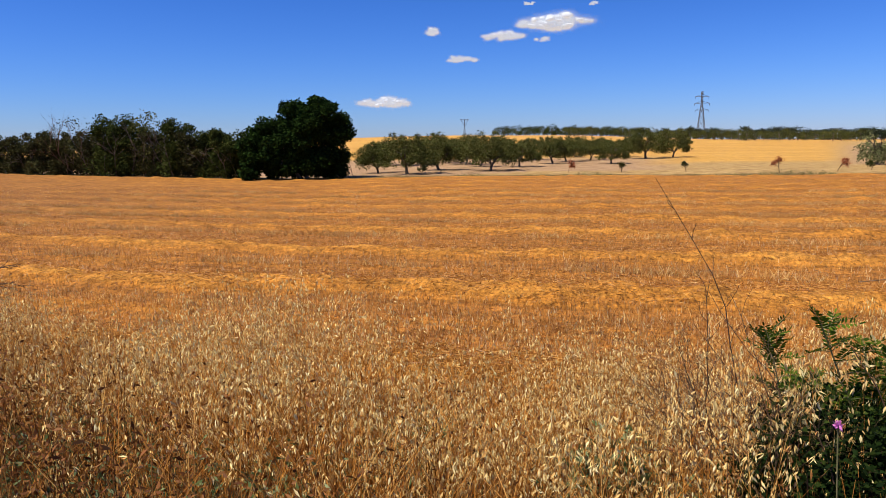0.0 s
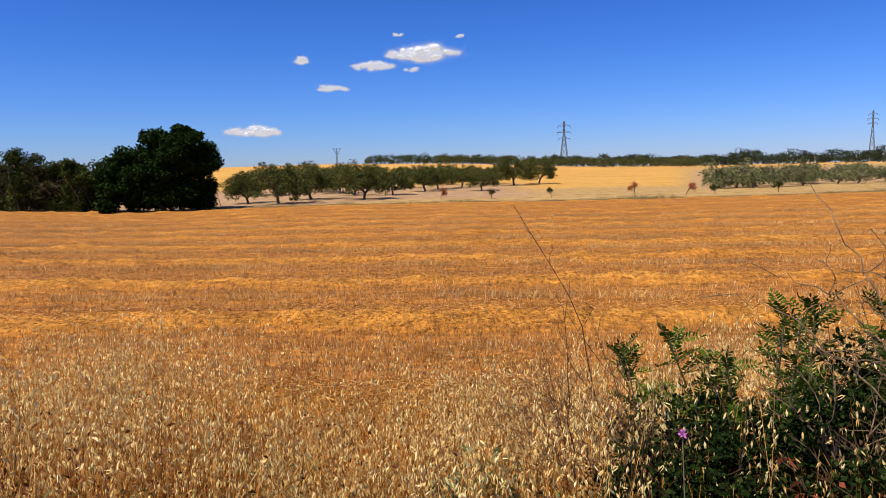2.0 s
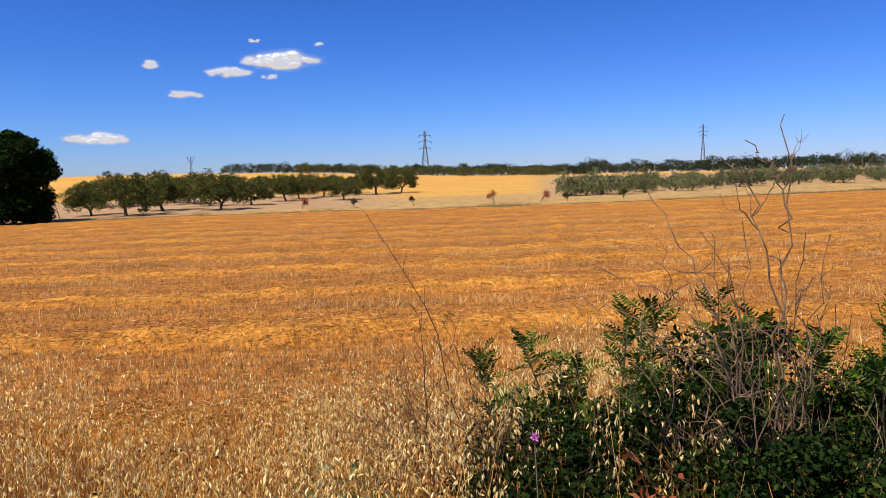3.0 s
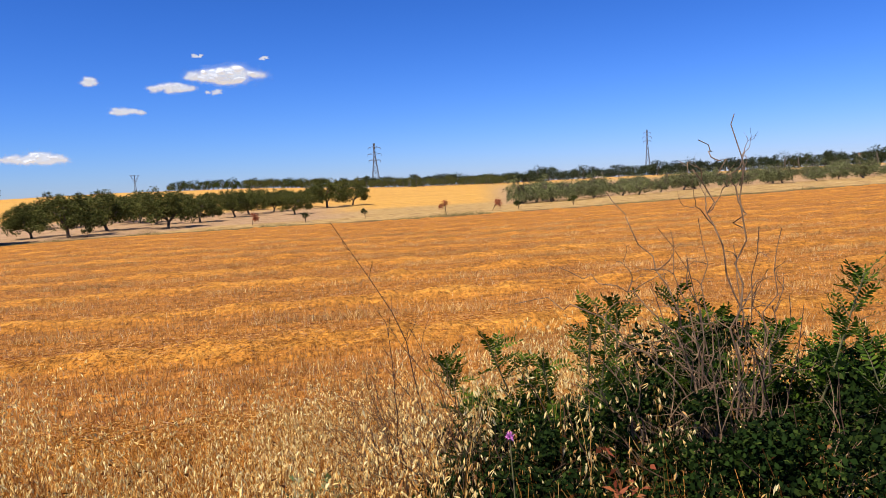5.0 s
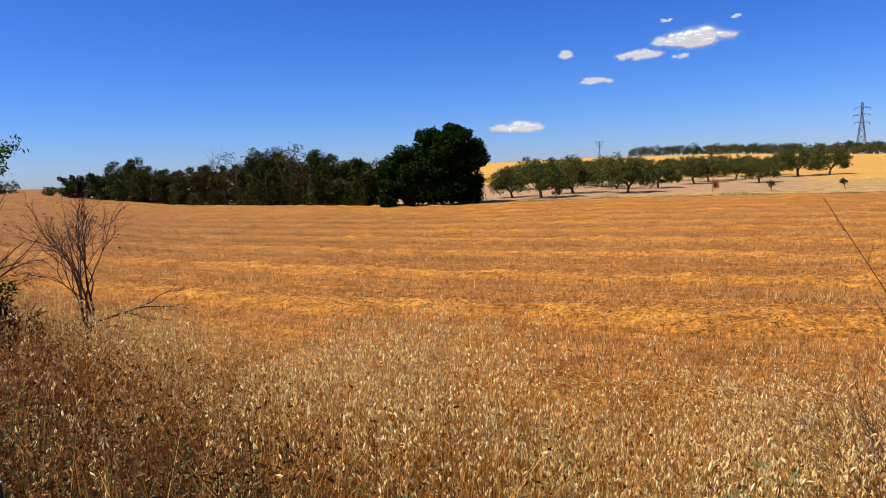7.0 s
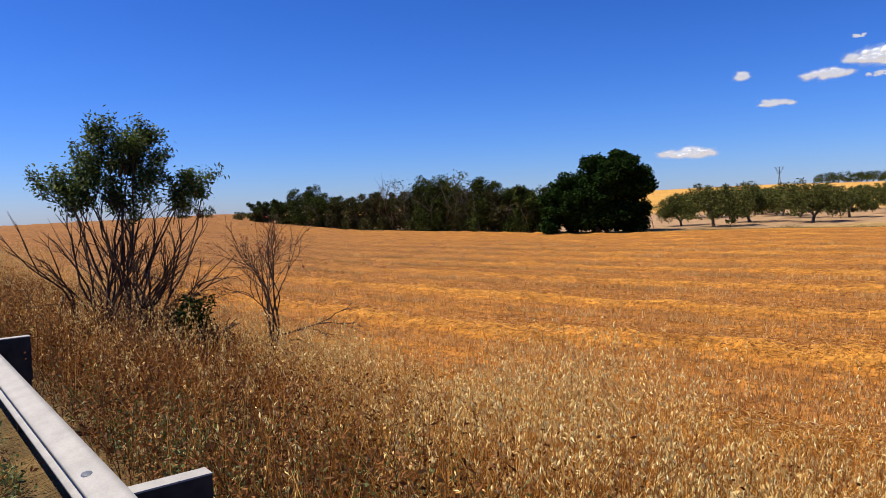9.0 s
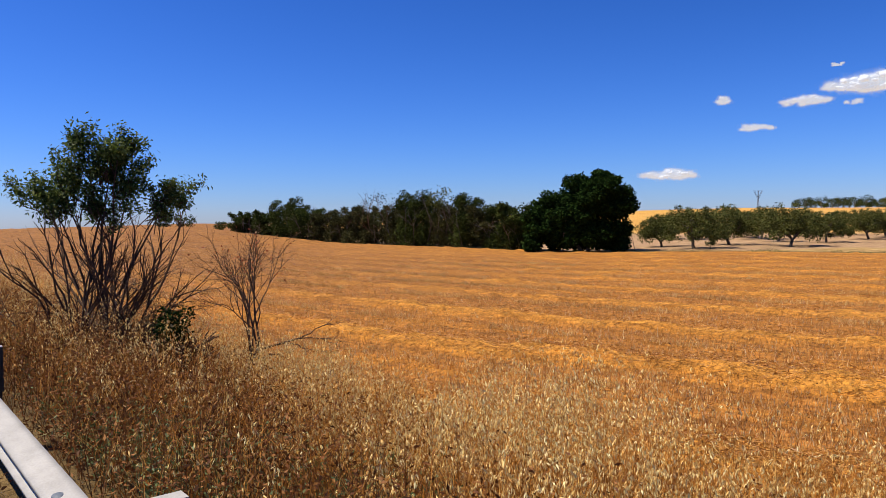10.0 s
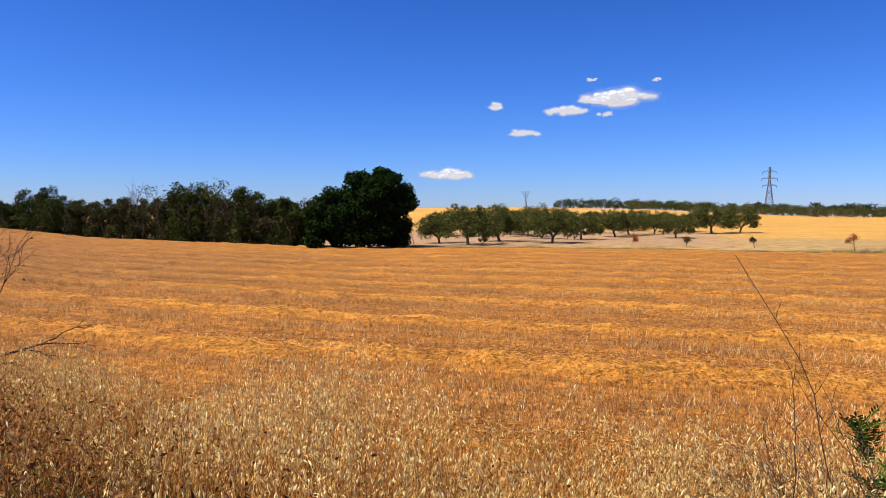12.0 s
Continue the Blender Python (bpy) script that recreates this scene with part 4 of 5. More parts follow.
def pinnate(at_points, dirs, rng, length=0.2, pairs=7, leaf=0.042):
    """Compound leaves: a thin stalk with pairs of oval leaflets."""
    n = len(at_points)
    d = unit(dirs)
    side = unit(np.cross(d, np.array([[0, 0, 1.0]]) + rng.normal(size=(n, 3)) * 0.25))
    up = np.cross(side, d)
    ln = length * rng.uniform(0.7, 1.2, (n, 1))
    quads = []
    for i in range(pairs + 1):
        f = 0.18 + 0.82 * i / pairs
        sagging = -0.25 * f * f
        c = at_points + d * ln * f + np.array([[0, 0, 1.0]]) * ln * sagging
        size = leaf * (1.0 - 0.35 * abs(f - 0.55)) * rng.uniform(0.85, 1.15, (n, 1))
        for s in ((1, -1) if i < pairs else (0,)):
            ld = unit(side * s * 1.0 + d * (0.45 if s else 1.0) + up * rng.uniform(-0.25, 0.35, (n, 1)))
            ws = unit(np.cross(ld, up)) * size * 0.15
            m1, m2 = c + ld * size * 0.35, c + ld * size * 0.75
            quads.append(np.stack([c, m1 + ws, m2 + ws * 0.95, c + ld * size, m2 - ws * 0.95, m1 - ws], 1))
    v = np.concatenate(quads).reshape(-1, 3)
    k = len(v) // 6
    idx = np.arange(k)[:, None] * 6
    f = np.concatenate([idx + np.array([[0, 1, 2, 5]]), idx + np.array([[5, 2, 3, 4]])])
    # keep each leaflet's two halves together
    f = f.reshape(2, k, 4).transpose(1, 0, 2).reshape(-1, 4)
    stalks = [tube([p, p + q * l * 0.55 - np.array([0, 0, 0.08 * l]), p + q * l - np.array([0, 0, 0.25 * l])], [0.0022, 0.0016, 0.0008], 3)
              for p, q, l in zip(at_points, d, ln[:, 0])]
    return (v, f), join(stalks)


def robinia(base, sprouts, seed, label, tall=0.95):
    """Suckers of a locust tree: (dx, dy, height, lean) each, feathered with compound leaves."""
    rng = np.random.default_rng(seed)
    root = new("robinia_shrub")
    root.location = base
    for dx, dy, h, lean in sprouts:
        h = h * tall
        line = bend((dx * 0.5, dy * 0.5, -0.1), (dx * 0.5 + lean, dy * 0.5, h), h * 1.05, 9, rng, 0.06)
        pts, dirs = [], []
        m = int(42 * h)
        for i in range(m):
            f = 0.2 + 0.8 * rng.uniform(0, 1) ** 0.8
            k = f * (len(line) - 1)
            j = min(int(k), len(line) - 2)
            p = line[j] + (line[j + 1] - line[j]) * (k - j)
            a = i * 2.4 + rng.uniform(-0.4, 0.4)
            pts.append(p)
            dirs.append((math.cos(a), math.sin(a), rng.uniform(0.3, 1.9)))
        (v, fc), stalk = pinnate(np.array(pts), np.array(dirs, float), rng, 0.17, 7, 0.036)
        stem = part("sprout", fast_mesh("sprout", *join([tube(line, np.linspace(0.011, 0.003, len(line)), 5), stalk]), M_GREENSTEM), root)
        part("foliage", fast_mesh("foliage", v, fc, M_ROBINIA), stem)
    return tagged(root, label, "bush", "robinia shrubs")


robinia(at(29.6, 3.6), [(-0.15, 0.1, 1.0, -0.05), (0.1, 0.0, 0.9, 0.1)], 6, "thin young robinia suckers among bare twigs", 1.0)
robinia(at(33.4, 3.6), [(-0.2, -0.1, 0.85, -0.1), (0.0, 0.1, 0.95, 0.0), (0.25, 0.0, 1.2, 0.05), (0.0, 0.2, 0.8, -0.2), (0.3, -0.2, 0.75, 0.1)], 1, "young green robinia suckers with feathery leaves", 1.0)
robinia(at(36.0, 3.7), [(-0.1, 0.0, 1.05, -0.05), (0.1, -0.1, 0.9, 0.1), (-0.2, -0.2, 0.75, -0.1)], 7, "young green robinia suckers with feathery leaves", 1.0)
robinia(at(37.6, 3.6), [(-0.3, 0.1, 1.15, -0.05), (-0.1, 0.0, 1.25, -0.1), (0.1, 0.1, 1.22, 0.05), (0.3, -0.05, 1.18, 0.05), (0.1, 0.25, 0.9, 0.0), (-0.15, -0.2, 0.8, 0.1), (0.25, -0.2, 0.75, 0.1)], 2, "young green robinia suckers with feathery leaves", 1.0)
robinia(at(45.4, 3.9), [(-0.25, 0.1, 1.05, -0.05), (-0.1, 0.0, 1.3, -0.05), (0.1, 0.1, 1.15, 0.05), (0.0, -0.2, 1.0, -0.1), (0.2, -0.2, 1.0, 0.1), (-0.1, -0.3, 0.8, 0.0), (0.3, 0.0, 1.05, 0.1)], 3, "dense green robinia shrub around dead branches", 1.0)
robinia(at(50.0, 3.8), [(-0.1, 0.1, 1.15, -0.02), (0.05, 0.0, 1.4, 0.02), (0.3, 0.1, 1.1, 0.3), (0.5, 0.0, 1.05, 0.5), (0.2, -0.2, 1.0, 0.2), (-0.25, -0.1, 1.0, -0.1), (0.3, -0.3, 0.85, 0.1)], 4, "green robinia shrub with an arching shoot", 1.0)
robinia(at(60.0, 3.6), [(-0.2, 0.1, 0.95, -0.02), (0.15, 0.0, 1.1, 0.1), (0.4, 0.1, 1.0, 0.2), (0.1, -0.2, 0.85, 0.2)], 5, "green robinia shrub in dry grass", 1.0)


def arc(points, steps, rng, jitter):
    """A kinked line along a few knots."""
    p = np.array(points, float)
    f = np.linspace(0, len(p) - 1, steps)
    line = np.stack([np.interp(f, np.arange(len(p)), p[:, k]) for k in range(3)], 1)
    line[1:] += rng.normal(size=(steps - 1, 3)) * jitter
    return line


def thorn_bush():
    """One tall thin shoot with a few side twigs, long shoots leaning left, a tangle of bare stems below."""
    rng = np.random.default_rng(14)
    wood, tips = [], []
    shoots = [([(0.02, 0, -0.1), (0.03, 0, 0.9), (0.06, 0, 1.5), (0.02, 0, 2.0)], 0.0065, 2),
              ([(0.1, 0, 0.0), (0.12, 0, 0.8), (0.14, 0.05, 1.3)], 0.006, 4),
              ([(-0.02, 0, 0.2), (-0.1, 0, 0.9), (-0.3, 0, 1.35), (-0.52, 0, 1.7)], 0.0055, 3),
              ([(-0.05, 0, 0.3), (-0.22, -0.05, 0.85), (-0.55, -0.05, 1.12), (-0.92, -0.05, 1.2)], 0.0055, 5),
              ([(-0.05, 0, 0.4), (-0.2, 0.1, 1.0), (-0.48, 0.1, 1.25), (-0.75, 0.1, 1.32)], 0.005, 4),
              ([(0.05, 0, 0.9), (0.0, 0, 1.35), (-0.1, 0, 1.72), (-0.2, 0, 1.8)], 0.0045, 2),
              ([(0.06, 0, 1.5), (0.0, 0, 1.75), (-0.1, 0, 1.86)], 0.004, 1)]
    for knots, rad, forks in shoots:
        line = arc(knots, 18, rng, 0.017)
        tubes = [tube(line, np.linspace(rad, 0.002, len(line)), 5)]
        for _ in range(forks * 2):
            j = rng.integers(4, 12)
            grow(line[j], (rng.normal() * 0.9, rng.normal() * 0.5, 0.7), rng.uniform(0.06, 0.15), 0.0032, 2, rng, tubes, tips, 2, 0.8, 0.7, 0.3)
        wood.append(join(tubes))
    for k in range(16):      # a sheaf of thin upright shoots
        x0, top = rng.uniform(-0.2, 0.16), rng.uniform(0.95, 1.55)
        line = arc([(x0 * 0.3, 0, 0), (x0 * 0.8, rng.normal() * 0.06, top * 0.6), (x0 * rng.uniform(1.0, 2.4), rng.normal() * 0.1, top)], 14, rng, 0.014)
        tubes = [tube(line, np.linspace(0.0048, 0.0016, len(line)), 4)]
        for j in rng.integers(4, 13, 5):
            grow(line[j], (rng.normal(), rng.normal() * 0.5, 0.8), rng.uniform(0.05, 0.12), 0.0026, 1, rng, tubes, tips, 2, 0.8, 0.7, 0.3)
        wood.append(join(tubes))
    for k in range(15):
        tubes = []
        a = rng.uniform(0, 6.28)
        lean = rng.uniform(0.15, 0.7)
        grow((0.2 * math.cos(a), 0.2 * math.sin(a) - 0.1, -0.05), (lean * math.cos(a), lean * 0.6 * math.sin(a), 1), rng.uniform(0.32, 0.5), 0.009, 3, rng, tubes, tips, 3, 0.42, 0.7, 0.18)
        wood.append(join(tubes))
    return wood


tree_thing("thorn_bush", at(46.8, 3.35), thorn_bush(), M_THORN, None, None, "tall leafless grey thorn bush above green shrubs", "bush", "", -radians(46.8))


def twig_bush(seed, stems, tangle):
    rng = np.random.default_rng(seed)
    wood, tips = [], []
    for knots in stems:
        line = arc(knots, 12, rng, 0.008)
        tubes = [tube(line, np.linspace(0.0042, 0.0012, len(line)), 4)]
        for j in range(3, 11):
            grow(line[j], (rng.normal() * 0.6 + 0.1, rng.normal() * 0.3, 0.9), rng.uniform(0.05, 0.12), 0.0018, 1, rng, tubes, tips, 2, 0.6, 0.7, 0.2)
        wood.append(join(tubes))
    for k in range(tangle):
        tubes = []
        a = rng.uniform(0, 6.28)
        grow((0.08 * math.cos(a), 0.08 * math.sin(a), 0), (0.45 * math.cos(a), 0.4 * math.sin(a), 1), rng.uniform(0.3, 0.46), 0.004, 4, rng, tubes, tips, 3, 0.45, 0.68, 0.2)
        wood.append(join(tubes))
    return wood


tree_thing("twig_bush", at(24.1, 3.35), twig_bush(3, [[(0.03, 0, -0.1), (0, 0, 0.55), (-0.13, 0, 1.15), (-0.42, 0, 1.66)], [(-0.12, 0.02, -0.1), (-0.17, 0, 0.7), (-0.19, 0, 1.2)]], 14), M_DARKTWIG, None, None, "thin leafless brown twigs standing in dry grass", "bush", "bare twig bushes", -radians(23))
tree_thing("twig_bush", at(25.8, 3.5), twig_bush(5, [[(0.05, 0, -0.1), (-0.05, 0, 0.6), (-0.35, 0, 1.0)], [(0, 0, -0.1), (0.02, 0, 0.6), (-0.2, 0, 1.15)], [(0.1, 0, -0.1), (0.05, 0, 0.7), (-0.3, 0, 1.15)]], 16), M_TWIG, None, None, "tangle of bare grey twigs beside robinia", "bush", "bare twig bushes", -radians(25))


def bramble(base, w, d, h, count, seed, label, mat=None, size=0.03):
    rng = np.random.default_rng(seed)
    n = 70
    c = np.stack([rng.uniform(-w / 2, w / 2, n), rng.uniform(-d / 2, d / 2, n), rng.uniform(0.05, 1, n) * h * 0.85], 1)
    c[:, 2] *= 1 - 0.5 * (np.abs(c[:, 0]) / (w / 2)) ** 2
    pts = crown_points(c, rng.uniform(0.08, 0.17, n), count, rng)
    pts = pts[pts[:, 2] > 0.02]
    canes = [tube(bend((q[0] * 0.4, q[1] * 0.4, -0.05), (q[0], q[1], h * 1.1), h * rng.uniform(0.7, 1.2), 6, rng, 0.2, 0.12), np.linspace(0.006, 0.002, 7), 4) for q in c[:22]]
    root = new("bramble_bush")
    root.location = base
    for cane in canes:
        part("cane", fast_mesh("cane", *cane, M_DARKTWIG), root)
    part("foliage", fast_mesh("leaves", *leaves(pts, size, size * 0.62, rng, 0.2), mat or M_BRAMBLE), root)
    return tagged(root, label, "bush", "low green bushes")


bramble(at(32.0, 3.0), 0.85, 0.7, 0.8, 11000, 1, "dense dark green bramble under robinia")
bramble(at(28.6, 2.9), 0.5, 0.5, 0.66, 6000, 7, "dark green leafy bush among oats")
bramble(at(43.0, 3.1), 1.3, 0.9, 0.92, 17000, 2, "dense dark green bramble around dead twigs")
bramble(at(55.0, 3.0), 1.5, 1.0, 0.95, 19000, 3, "wide dark green bramble mound on the verge")
bramble(at(68.0, 2.9), 1.4, 1.0, 0.85, 10000, 4, "dark green bramble mound on the verge")
bramble(at(45.6, 3.95), 0.85, 0.6, 1.25, 13000, 8, "tall dark green shrub among bare branches", None, 0.038)
bramble(at(53.0, 3.8), 1.2, 0.7, 1.1, 13000, 9, "tall dark green shrub on the verge", None, 0.038)
bramble(at(37.0, 3.7), 1.3, 0.5, 0.85, 9000, 10, "green undergrowth beneath robinia suckers", M_ROBINIA, 0.035)
bramble(at(30.4, 3.35), 0.6, 0.5, 0.9, 9000, 11, "dark green leafy bush beneath robinia suckers")
bramble(at(15.0, 3.2), 0.6, 0.5, 0.55, 700, 5, "small green broad-leaved weed in dry grass", M_WEED, 0.06)


# ---------------------------------------------------------------- wild oats, weeds and stubble


def strip_points(count, s0, s1, l0, l1, rng, keep=None):
    """Random places on the verge: s across, l along the road."""
    l = rng.uniform(l0, l1, count)
    s = s0 + rng.uniform(0, 1, count) * (s1 + widen(l) - s0)
    x, y = s * NX + l * UX, s * NY + l * UY
    if keep is not None:
        ok = keep(x, y, s, l)
        x, y = x[ok], y[ok]
    return np.stack([x, y, ground_z(x, y)], 1)


def ribbons(base, top, width, rng, curve=0.12, segs=3):
    """Thin bent blades from base to top, each a strip of quads."""
    n = len(base)
    side = unit(np.cross(top - base, rng.normal(size=(n, 3))))
    out = rng.normal(size=(n, 3)) * np.array([1, 1, 0.2])
    ln = np.linalg.norm(top - base, axis=1)[:, None]
    rows = []
    for i in range(segs + 1):
        f = i / segs
        c = base + (top - base) * f + out * ln * curve * f * (1 - f) * 2
        w = width * (1 - 0.75 * f)
        rows += [c + side * w, c - side * w]
    v = np.stack(rows, 1)
    k = 2 * (segs + 1)
    idx = np.arange(n)[:, None] * k
    f = np.concatenate([idx + np.array([[2 * i, 2 * i + 1, 2 * i + 3, 2 * i + 2]]) for i in range(segs)])
    return v.reshape(-1, 3), f


def clear_of_rail(x, y):
    """Off the strip under the guard rail and in front of the camera."""
    q = np.stack([x, y], -1) - RAIL_A
    side, run = q @ rn, q @ rd
    return ~((np.abs(side + 0.22) < 0.36) & (run > -0.8)) & (np.hypot(x, y) > 1.25)


def thicket(x, y):
    """1 where the green shrubs stand."""
    az, r = np.degrees(np.arctan2(x, y)), np.hypot(x, y)
    return step_between(27, 33, az) * step_between(1.8, 2.2, r) * (1 - step_between(4.4, 5.0, r))


def wild_oats():
    rng = np.random.default_rng(77)

    def keep(x, y, s, l):
        d = 0.6 * lattice_noise(x * 0.8 + 7.3, y * 0.8, 31) + 0.4 * lattice_noise(x * 2.1, y * 2.1, 32)
        rust = step_between(-1.5, 0.6, l - (s - 1.2) * 1.9)      # fewer oats towards the rail, where rusty weeds stand
        p = (0.3 + 0.85 * step_between(0.3, 0.62, d)) * (0.4 + 1.0 * step_between(2.2, 3.7, s)) * (1 - 0.85 * rust) * (1 - (0.6 + 0.3 * step_between(39, 44, np.degrees(np.arctan2(x, y)))) * thicket(x, y))
        p = p * (1 - 0.65 * step_between(24, 29, np.degrees(np.arctan2(x, y))) * (1 - step_between(2.7, 3.3, np.hypot(x, y))))
        return (rng.uniform(size=len(x)) < p) & clear_of_rail(x, y) & (s < FIELD_NEAR + widen(l) + (lattice_noise(l * 0.8, 0 * l, 2) - 0.62) * 1.3)
    base = np.concatenate([strip_points(17500, 1.0, FIELD_NEAR + 0.8, -7, 11, rng, keep), strip_points(7000, 2.2, FIELD_NEAR + 0.4, 11, 40, rng, lambda x, y, s, l: rng.uniform(size=len(x)) < 0.8),
                           strip_points(1500, 1.0, FIELD_NEAR + 0.2, -16, -7, rng)])
    n = len(base)
    dist = np.hypot(base[:, 0], base[:, 1])
    h = rng.uniform(0.42, 0.95, n) * (0.62 + 0.62 * lattice_noise(base[:, 0] * 0.8, base[:, 1] * 0.8, 12))
    h = h * (0.92 + 0.3 * step_between(3.2, 4.8, across_row(base[:, 0], base[:, 1])))
    lean = rng.normal(size=(n, 3)) * np.array([0.13, 0.13, 0])
    top = base + (lean + np.array([0.05, 0.0, 1.0])) * h[:, None]
    stems = ribbons(base, top, 0.0022, rng, 0.1, 3)
    # panicles: spikelets hang on fine threads from the upper third
    m = np.where(dist < 9, 15, 11)
    own = np.repeat(np.arange(n), m)
    f = rng.uniform(0.66, 1.0, len(own))
    spine = base[own] + (top - base)[own] * f[:, None]
    reach = (1.08 - f)[:, None] * 0.28
    off = rng.normal(size=(len(own), 3)) * np.array([1, 1, 0.0]) * reach * 0.55
    off[:, 0] += 0.012
    p = spine + off - np.array([0, 0, 1]) * np.abs(rng.normal(size=(len(own), 1))) * 0.03
    d = unit(np.array([0, 0, -1.0]) + rng.normal(size=(len(own), 3)) * 0.36 + off * 4)
    ln = rng.uniform(0.016, 0.036, (len(own), 1))
    sunward = np.array([math.sin(a_) * math.cos(e_), math.cos(a_) * math.cos(e_), math.sin(e_)])
    side = unit(np.cross(d, sunward + rng.normal(size=(len(own), 3)) * 0.35))
    wd = ln * rng.uniform(0.09, 0.13, (len(own), 1))
    open_ = np.cross(side, d) * ln * rng.uniform(0.08, 0.22, (len(own), 1))
    qa = np.stack([p, p + d * ln * 0.4 + side * wd + open_, p + d * ln + open_ * 1.2, p + d * ln * 0.4 - side * wd + open_], 1)
    qb = np.stack([p, p + d * ln * 0.4 + side * wd - open_, p + d * ln - open_ * 1.2, p + d * ln * 0.4 - side * wd - open_], 1)
    v = np.concatenate([qa, qb]).reshape(-1, 3)
    spik = (v, np.arange(len(v)).reshape(-1, 4))
    root = new("wild_oats")
    part("stems", fast_mesh("stems", *stems, M_STEM), root)
    part("spikelets", fast_mesh("spikelets", *spik, M_OAT), root)
    tagged(root, "dense stand of ripe dry wild oats on the verge", "grass", "", "stuff")


def undergrowth():
    rng = np.random.default_rng(78)
    base = np.concatenate([strip_points(74000, -1.6, FIELD_NEAR + 0.3, -8, 12, rng, lambda x, y, s, l: (np.hypot(x, y) > 1.25) & ~((np.abs((np.stack([x, y], -1) - RAIL_A) @ rn - 0.02) < 0.3) & (x < -1.2)) & (rng.uniform(size=len(x)) < 1 - 0.6 * step_between(-0.9, 1.1, l - (s - 1.2) * 1.9))), strip_points(15000, 1.5, FIELD_NEAR + 0.3, 12, 40, rng)])
    n = len(base)
    q = (base[:, :2] - RAIL_A) @ rn
    h = rng.uniform(0.18, 0.62, (n, 1)) * np.where(q < 0.15, 0.3, 1.0)[:, None]
    top = base + np.concatenate([rng.normal(size=(n, 2)) * 0.34, np.ones((n, 1))], 1) * h
    root = new("dry_grass")
    part("blades", fast_mesh("blades", *ribbons(base, top, 0.0032, rng, 0.3, 2), M_STEM), root)
    tagged(root, "tangled golden brown dry grass under the oats", "grass", "", "stuff")

    # rusty dead weeds towards the rail
    def left_part(x, y, s, l):
        p = 0.2 + 0.8 * step_between(-1.0, 0.9, l - (s - 1.2) * 1.8)
        return (rng.uniform(size=len(x)) < p * (0.35 + 0.9 * lattice_noise(x * 1.3, y * 1.3, 41))) & clear_of_rail(x, y)
    base = strip_points(20000, 0.9, 4.8, -5, 16, rng, left_part)
    n = len(base)
    h = rng.uniform(0.25, 0.7, (n, 1))
    top = base + np.concatenate([rng.normal(size=(n, 2)) * 0.25, np.ones((n, 1))], 1) * h
    own = np.repeat(np.arange(n), 9)
    pts = base[own] + (top - base)[own] * rng.uniform(0.25, 1.0, (len(own), 1)) + rng.normal(size=(len(own), 3)) * 0.03
    root = new("dead_weeds")
    part("stalks", fast_mesh("stalks", *ribbons(base, top, 0.0028, rng, 0.15, 2), M_RUST), root)
    part("leaves", fast_mesh("leaves", *leaves(pts, 0.035, 0.013, rng, 0.2), M_RUST), root)
    tagged(root, "rust-brown dead weeds between the rail and field", "weeds", "", "stuff")

    # grey-green living weeds low down
    def patches(x, y, s, l):
        d = lattice_noise(x * 1.1, y * 1.1, 51) * 0.6 + lattice_noise(x * 2.7, y * 2.7, 52) * 0.4
        near = 1 - step_between(2.2, 3.8, s)
        return (d > 0.66 - 0.28 * (((np.stack([x, y], -1) - RAIL_A) @ rn < 0.25) & (x < -1.2)) - 0.22 * near - 0.1 * step_between(0, -2, l)) & (np.hypot(x, y) > 1.25) & ~((np.abs((np.stack([x, y], -1) - RAIL_A) @ rn - 0.02) < 0.28) & (x < -1.2))
    base = strip_points(14000, -1.6, 4.8, -8, 12, rng, patches)
    n = len(base)
    q = (base[:, :2] - RAIL_A) @ rn
    h = rng.uniform(0.12, 0.42, (n, 1)) * np.where(q < 0.15, 0.4, 1.0)[:, None]
    top = base + np.concatenate([rng.normal(size=(n, 2)) * 0.3, np.ones((n, 1))], 1) * h
    own = np.repeat(np.arange(n), 12)
    pts = base[own] + (top - base)[own] * rng.uniform(0.15, 1.0, (len(own), 1)) + rng.normal(size=(len(own), 3)) * 0.02
    root = new("green_weeds")
    part("stalks", fast_mesh("stalks", *ribbons(base, top, 0.0025, rng, 0.15, 2), M_WEED), root)
    part("leaves", fast_mesh("leaves", *leaves(pts, 0.045, 0.014, rng, -0.2), M_WEED), root)
    tagged(root, "grey-green living weeds low in dry grass", "weeds", "", "stuff")


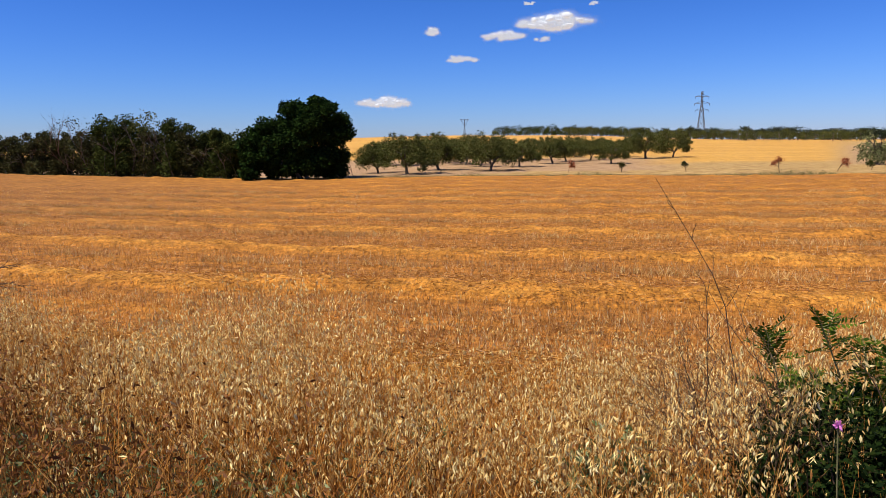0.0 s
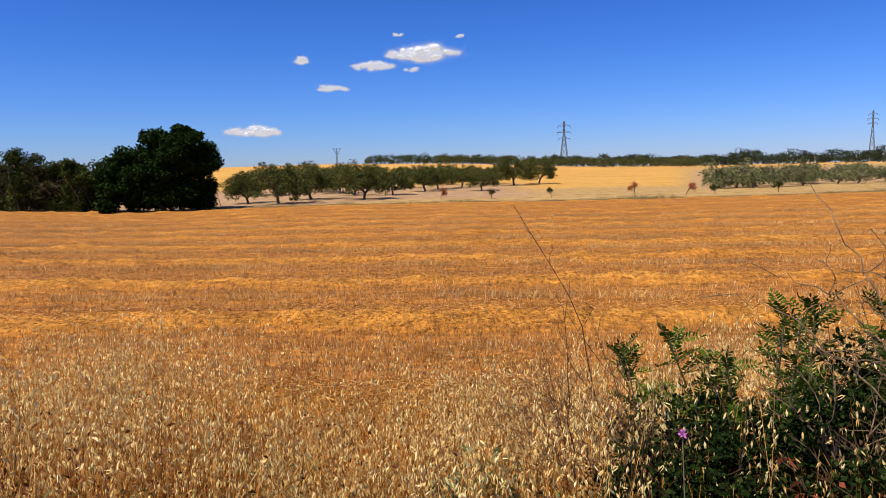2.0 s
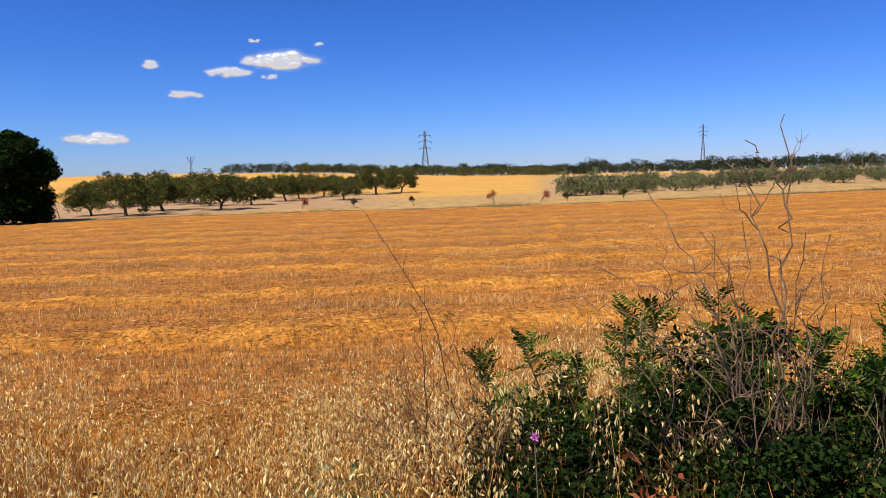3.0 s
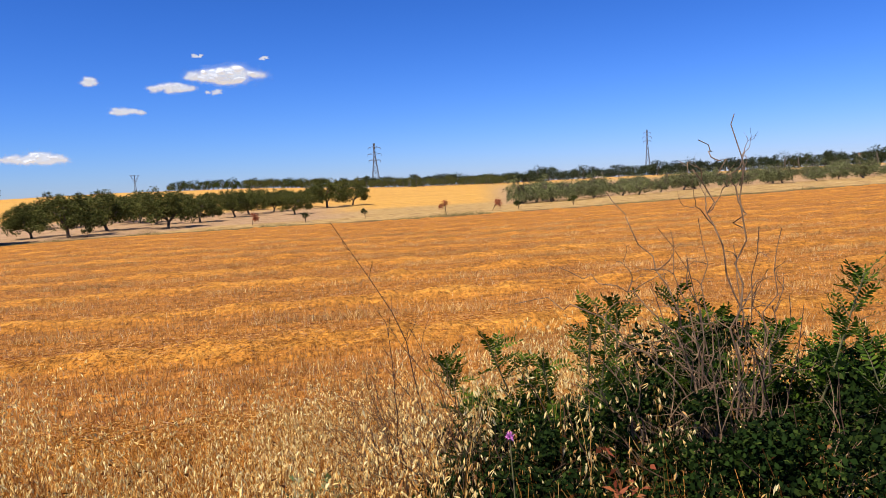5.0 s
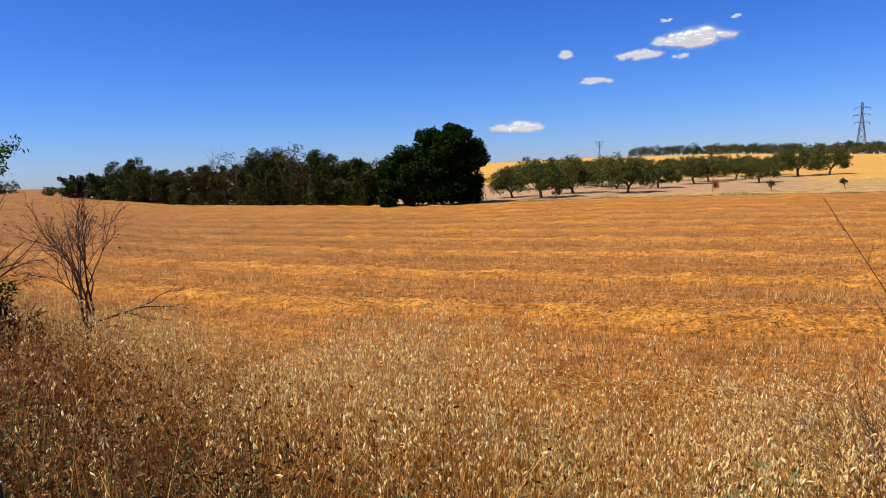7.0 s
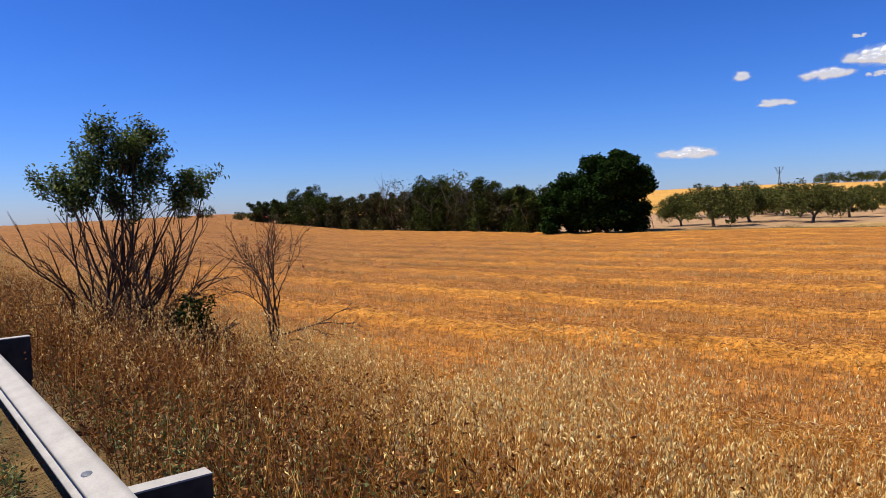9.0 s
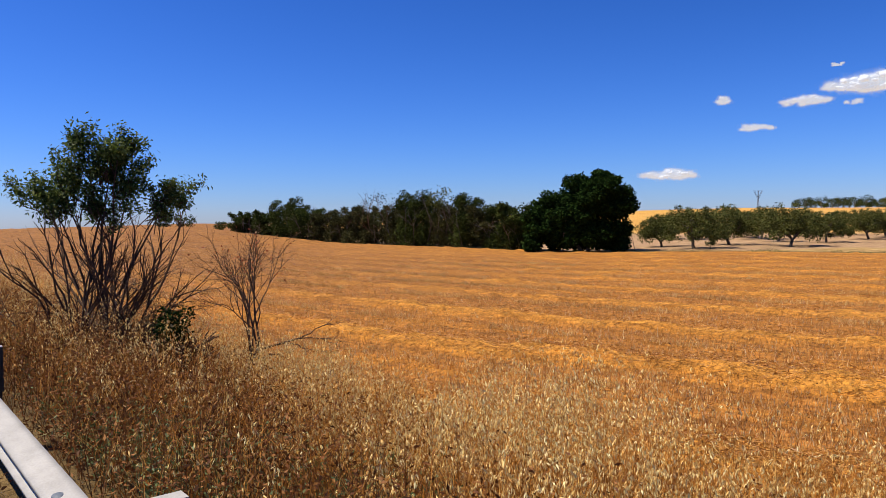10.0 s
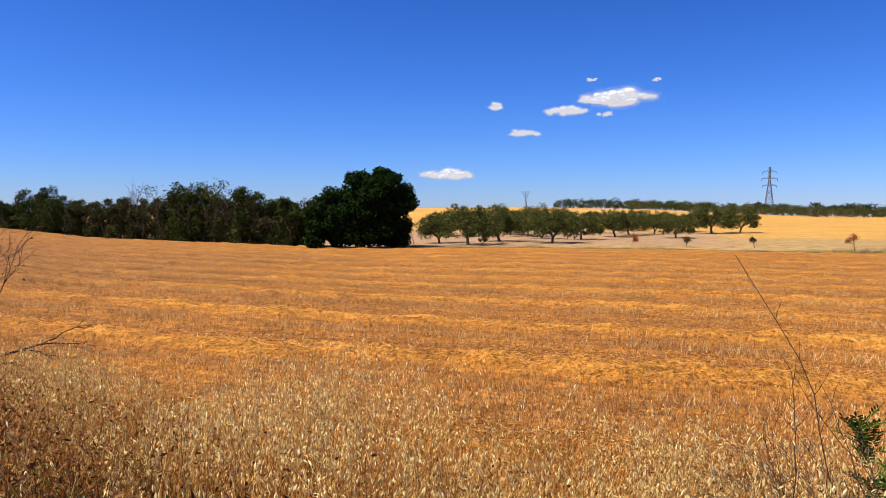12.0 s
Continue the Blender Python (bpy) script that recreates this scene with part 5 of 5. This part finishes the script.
def stubble():
    rng = np.random.default_rng(79)
    # drilled rows of cut stalks
    n = 210000
    r = 6 + 44 * rng.uniform(0, 1, n) ** 1.9
    az = np.radians(rng.uniform(-58, 62, n))
    x, y = r * np.sin(az), r * np.cos(az)
    s, l = across_row(x, y), along_row(x, y)
    s = np.round(s / 0.17) * 0.17 + rng.normal(size=n) * 0.012
    ok = (s > FIELD_NEAR + widen(l)) & (s < FIELD_FAR - 1) & (windrow(x, y) < 0.5)
    s, l = s[ok], l[ok]
    x, y = s * NX + l * UX, s * NY + l * UY
    base = np.stack([x, y, ground_z(x, y) - 0.01], 1)
    n = len(base)
    h = rng.uniform(0.04, 0.11, (n, 1))
    top = base + np.concatenate([rng.normal(size=(n, 2)) * 0.28, np.ones((n, 1))], 1) * h
    root = new("stubble")
    part("stalks", fast_mesh("stalks", *ribbons(base, top, 0.005, rng, 0.1, 1), M_STUB), root)
    tagged(root, "short cut cereal stubble in drilled rows", "stubble", "", "stuff")
    # paler, taller stalks left standing beside the wheel tracks
    rows = []
    for s0, n in ((8.6, 2600), (12.2, 6000), (16.9, 6500), (20.5, 6500), (23.4, 6500), (28.0, 6500), (31.5, 6000), (35.5, 6000)):
        l = rng.uniform(-18, 26, n)
        sv = s0 + (lattice_noise(l * 0.2, l * 0, 17) - 0.5) * 0.5 + rng.normal(size=n) * 0.06
        keep = (lattice_noise(l * 0.9, l * 0 + s0, 18) > 0.38) & (sv > FIELD_NEAR + widen(l))
        rows.append(np.stack([sv[keep] * NX + l[keep] * UX, sv[keep] * NY + l[keep] * UY], 1))
    xy = np.concatenate(rows)
    base = np.concatenate([xy, ground_z(xy[:, 0], xy[:, 1])[:, None] - 0.01], 1)
    n = len(base)
    top = base + np.concatenate([rng.normal(size=(n, 2)) * 0.5, np.ones((n, 1))], 1) * rng.uniform(0.07, 0.16, (n, 1))
    part("pale_stalks", fast_mesh("pale_stalks", *ribbons(base, top, 0.006, rng, 0.1, 1), M_PALE), root)
    # loose straw heaped on the windrows and scattered between
    n = 420000
    r = 6 + 44 * rng.uniform(0, 1, n) ** 1.9
    az = np.radians(rng.uniform(-58, 62, n))
    x, y = r * np.sin(az), r * np.cos(az)
    w = windrow(x, y)
    s = across_row(x, y)
    ok = (s > FIELD_NEAR - 0.3 + widen(along_row(x, y))) & (s < FIELD_FAR - 1) & (rng.uniform(size=len(x)) < 0.12 + 1.6 * np.clip(w - 0.22, 0, 1))
    x, y, w = x[ok], y[ok], w[ok]
    n = len(x)
    c = np.stack([x, y, ground_z(x, y) + rng.uniform(0.0, 0.11, n) * np.clip(w * 1.6, 0.1, 1)], 1)
    d = rng.normal(size=(n, 3)) * np.array([1, 1, 0.22]) + np.array([UX, UY, 0]) * 0.6 * rng.choice([-1, 1], (n, 1))
    d = unit(d) * rng.uniform(0.014, 0.055, (n, 1))
    root = new("loose_straw")
    part("strands", fast_mesh("strands", *ribbons(c - d, c + d, 0.0045, rng, 0.15, 1), M_STRAW), root)
    tagged(root, "golden loose straw in windrows on stubble", "straw", "", "stuff")


wild_oats()
undergrowth()
stubble()


def flower(az, r, z, seed):
    rng = np.random.default_rng(seed)
    root = new("thistle_flower")
    b = at(az, r)
    top = np.array([0, 0, z - b[2]])
    root.location = b
    part("stem", fast_mesh("stem", *tube([(0, 0, -0.05), top * 0.5 + np.array([0.02, 0, 0]), top], [0.004, 0.003, 0.0025], 5), M_GREENSTEM), root)
    n = 60
    d = unit(rng.normal(size=(n, 3)) + np.array([0, 0, 0.8]))
    v, f = leaves(np.repeat(top[None], n, 0), 0.018, 0.008, rng, 0, d * 3)
    part("petals", fast_mesh("petals", v, f, M_PINK), root)
    tagged(root, "small pink flower among green leaves", "flower", "pink flowers")


flower(30.4, 2.45, 1.32, 1)
flower(34.0, 2.3, 1.12, 2)

# a clump of withered red stalks at the foot of the thicket
rr = np.random.default_rng(6)
bb = at(39.3, 2.45)
pp = bb + rr.normal(size=(420, 3)) * np.array([0.05, 0.05, 0.11]) + np.array([0, 0, 0.4])
root = new("withered_weed")
part("leaves", fast_mesh("leaves", *leaves(pp, 0.05, 0.02, rr, 0.3), M_REDLEAF), root)
part("stalks", fast_mesh("stalks", *ribbons(bb + rr.normal(size=(14, 3)) * np.array([0.03, 0.03, 0]), bb + rr.normal(size=(14, 3)) * np.array([0.06, 0.06, 0.08]) + np.array([0, 0, 0.5]), 0.004, rr), M_RUST), root)
tagged(root, "orange-red withered weed at the thicket's foot", "weed")


def edge_weeds():
    rng = np.random.default_rng(81)
    l = rng.uniform(-75, 70, 9000)
    s = FIELD_FAR + 0.6 + rng.normal(size=9000) * 0.55
    x, y = s * NX + l * UX, s * NY + l * UY
    base = np.stack([x, y, ground_z(x, y) - 0.02], 1)
    h = rng.uniform(0.06, 0.4, (9000, 1)) * (0.15 + 1.1 * lattice_noise(l * 0.45, l * 0, 6) ** 2)[:, None]
    top = base + np.concatenate([rng.normal(size=(9000, 2)) * 0.6, np.ones((9000, 1))], 1) * h
    root = new("edge_weeds")
    part("blades", fast_mesh("blades", *ribbons(base, top, 0.016, rng, 0.4, 2), M_EDGE), root)
    tagged(root, "strip of dull green and dry weeds edging the stubble", "weeds", "", "stuff")


edge_weeds()
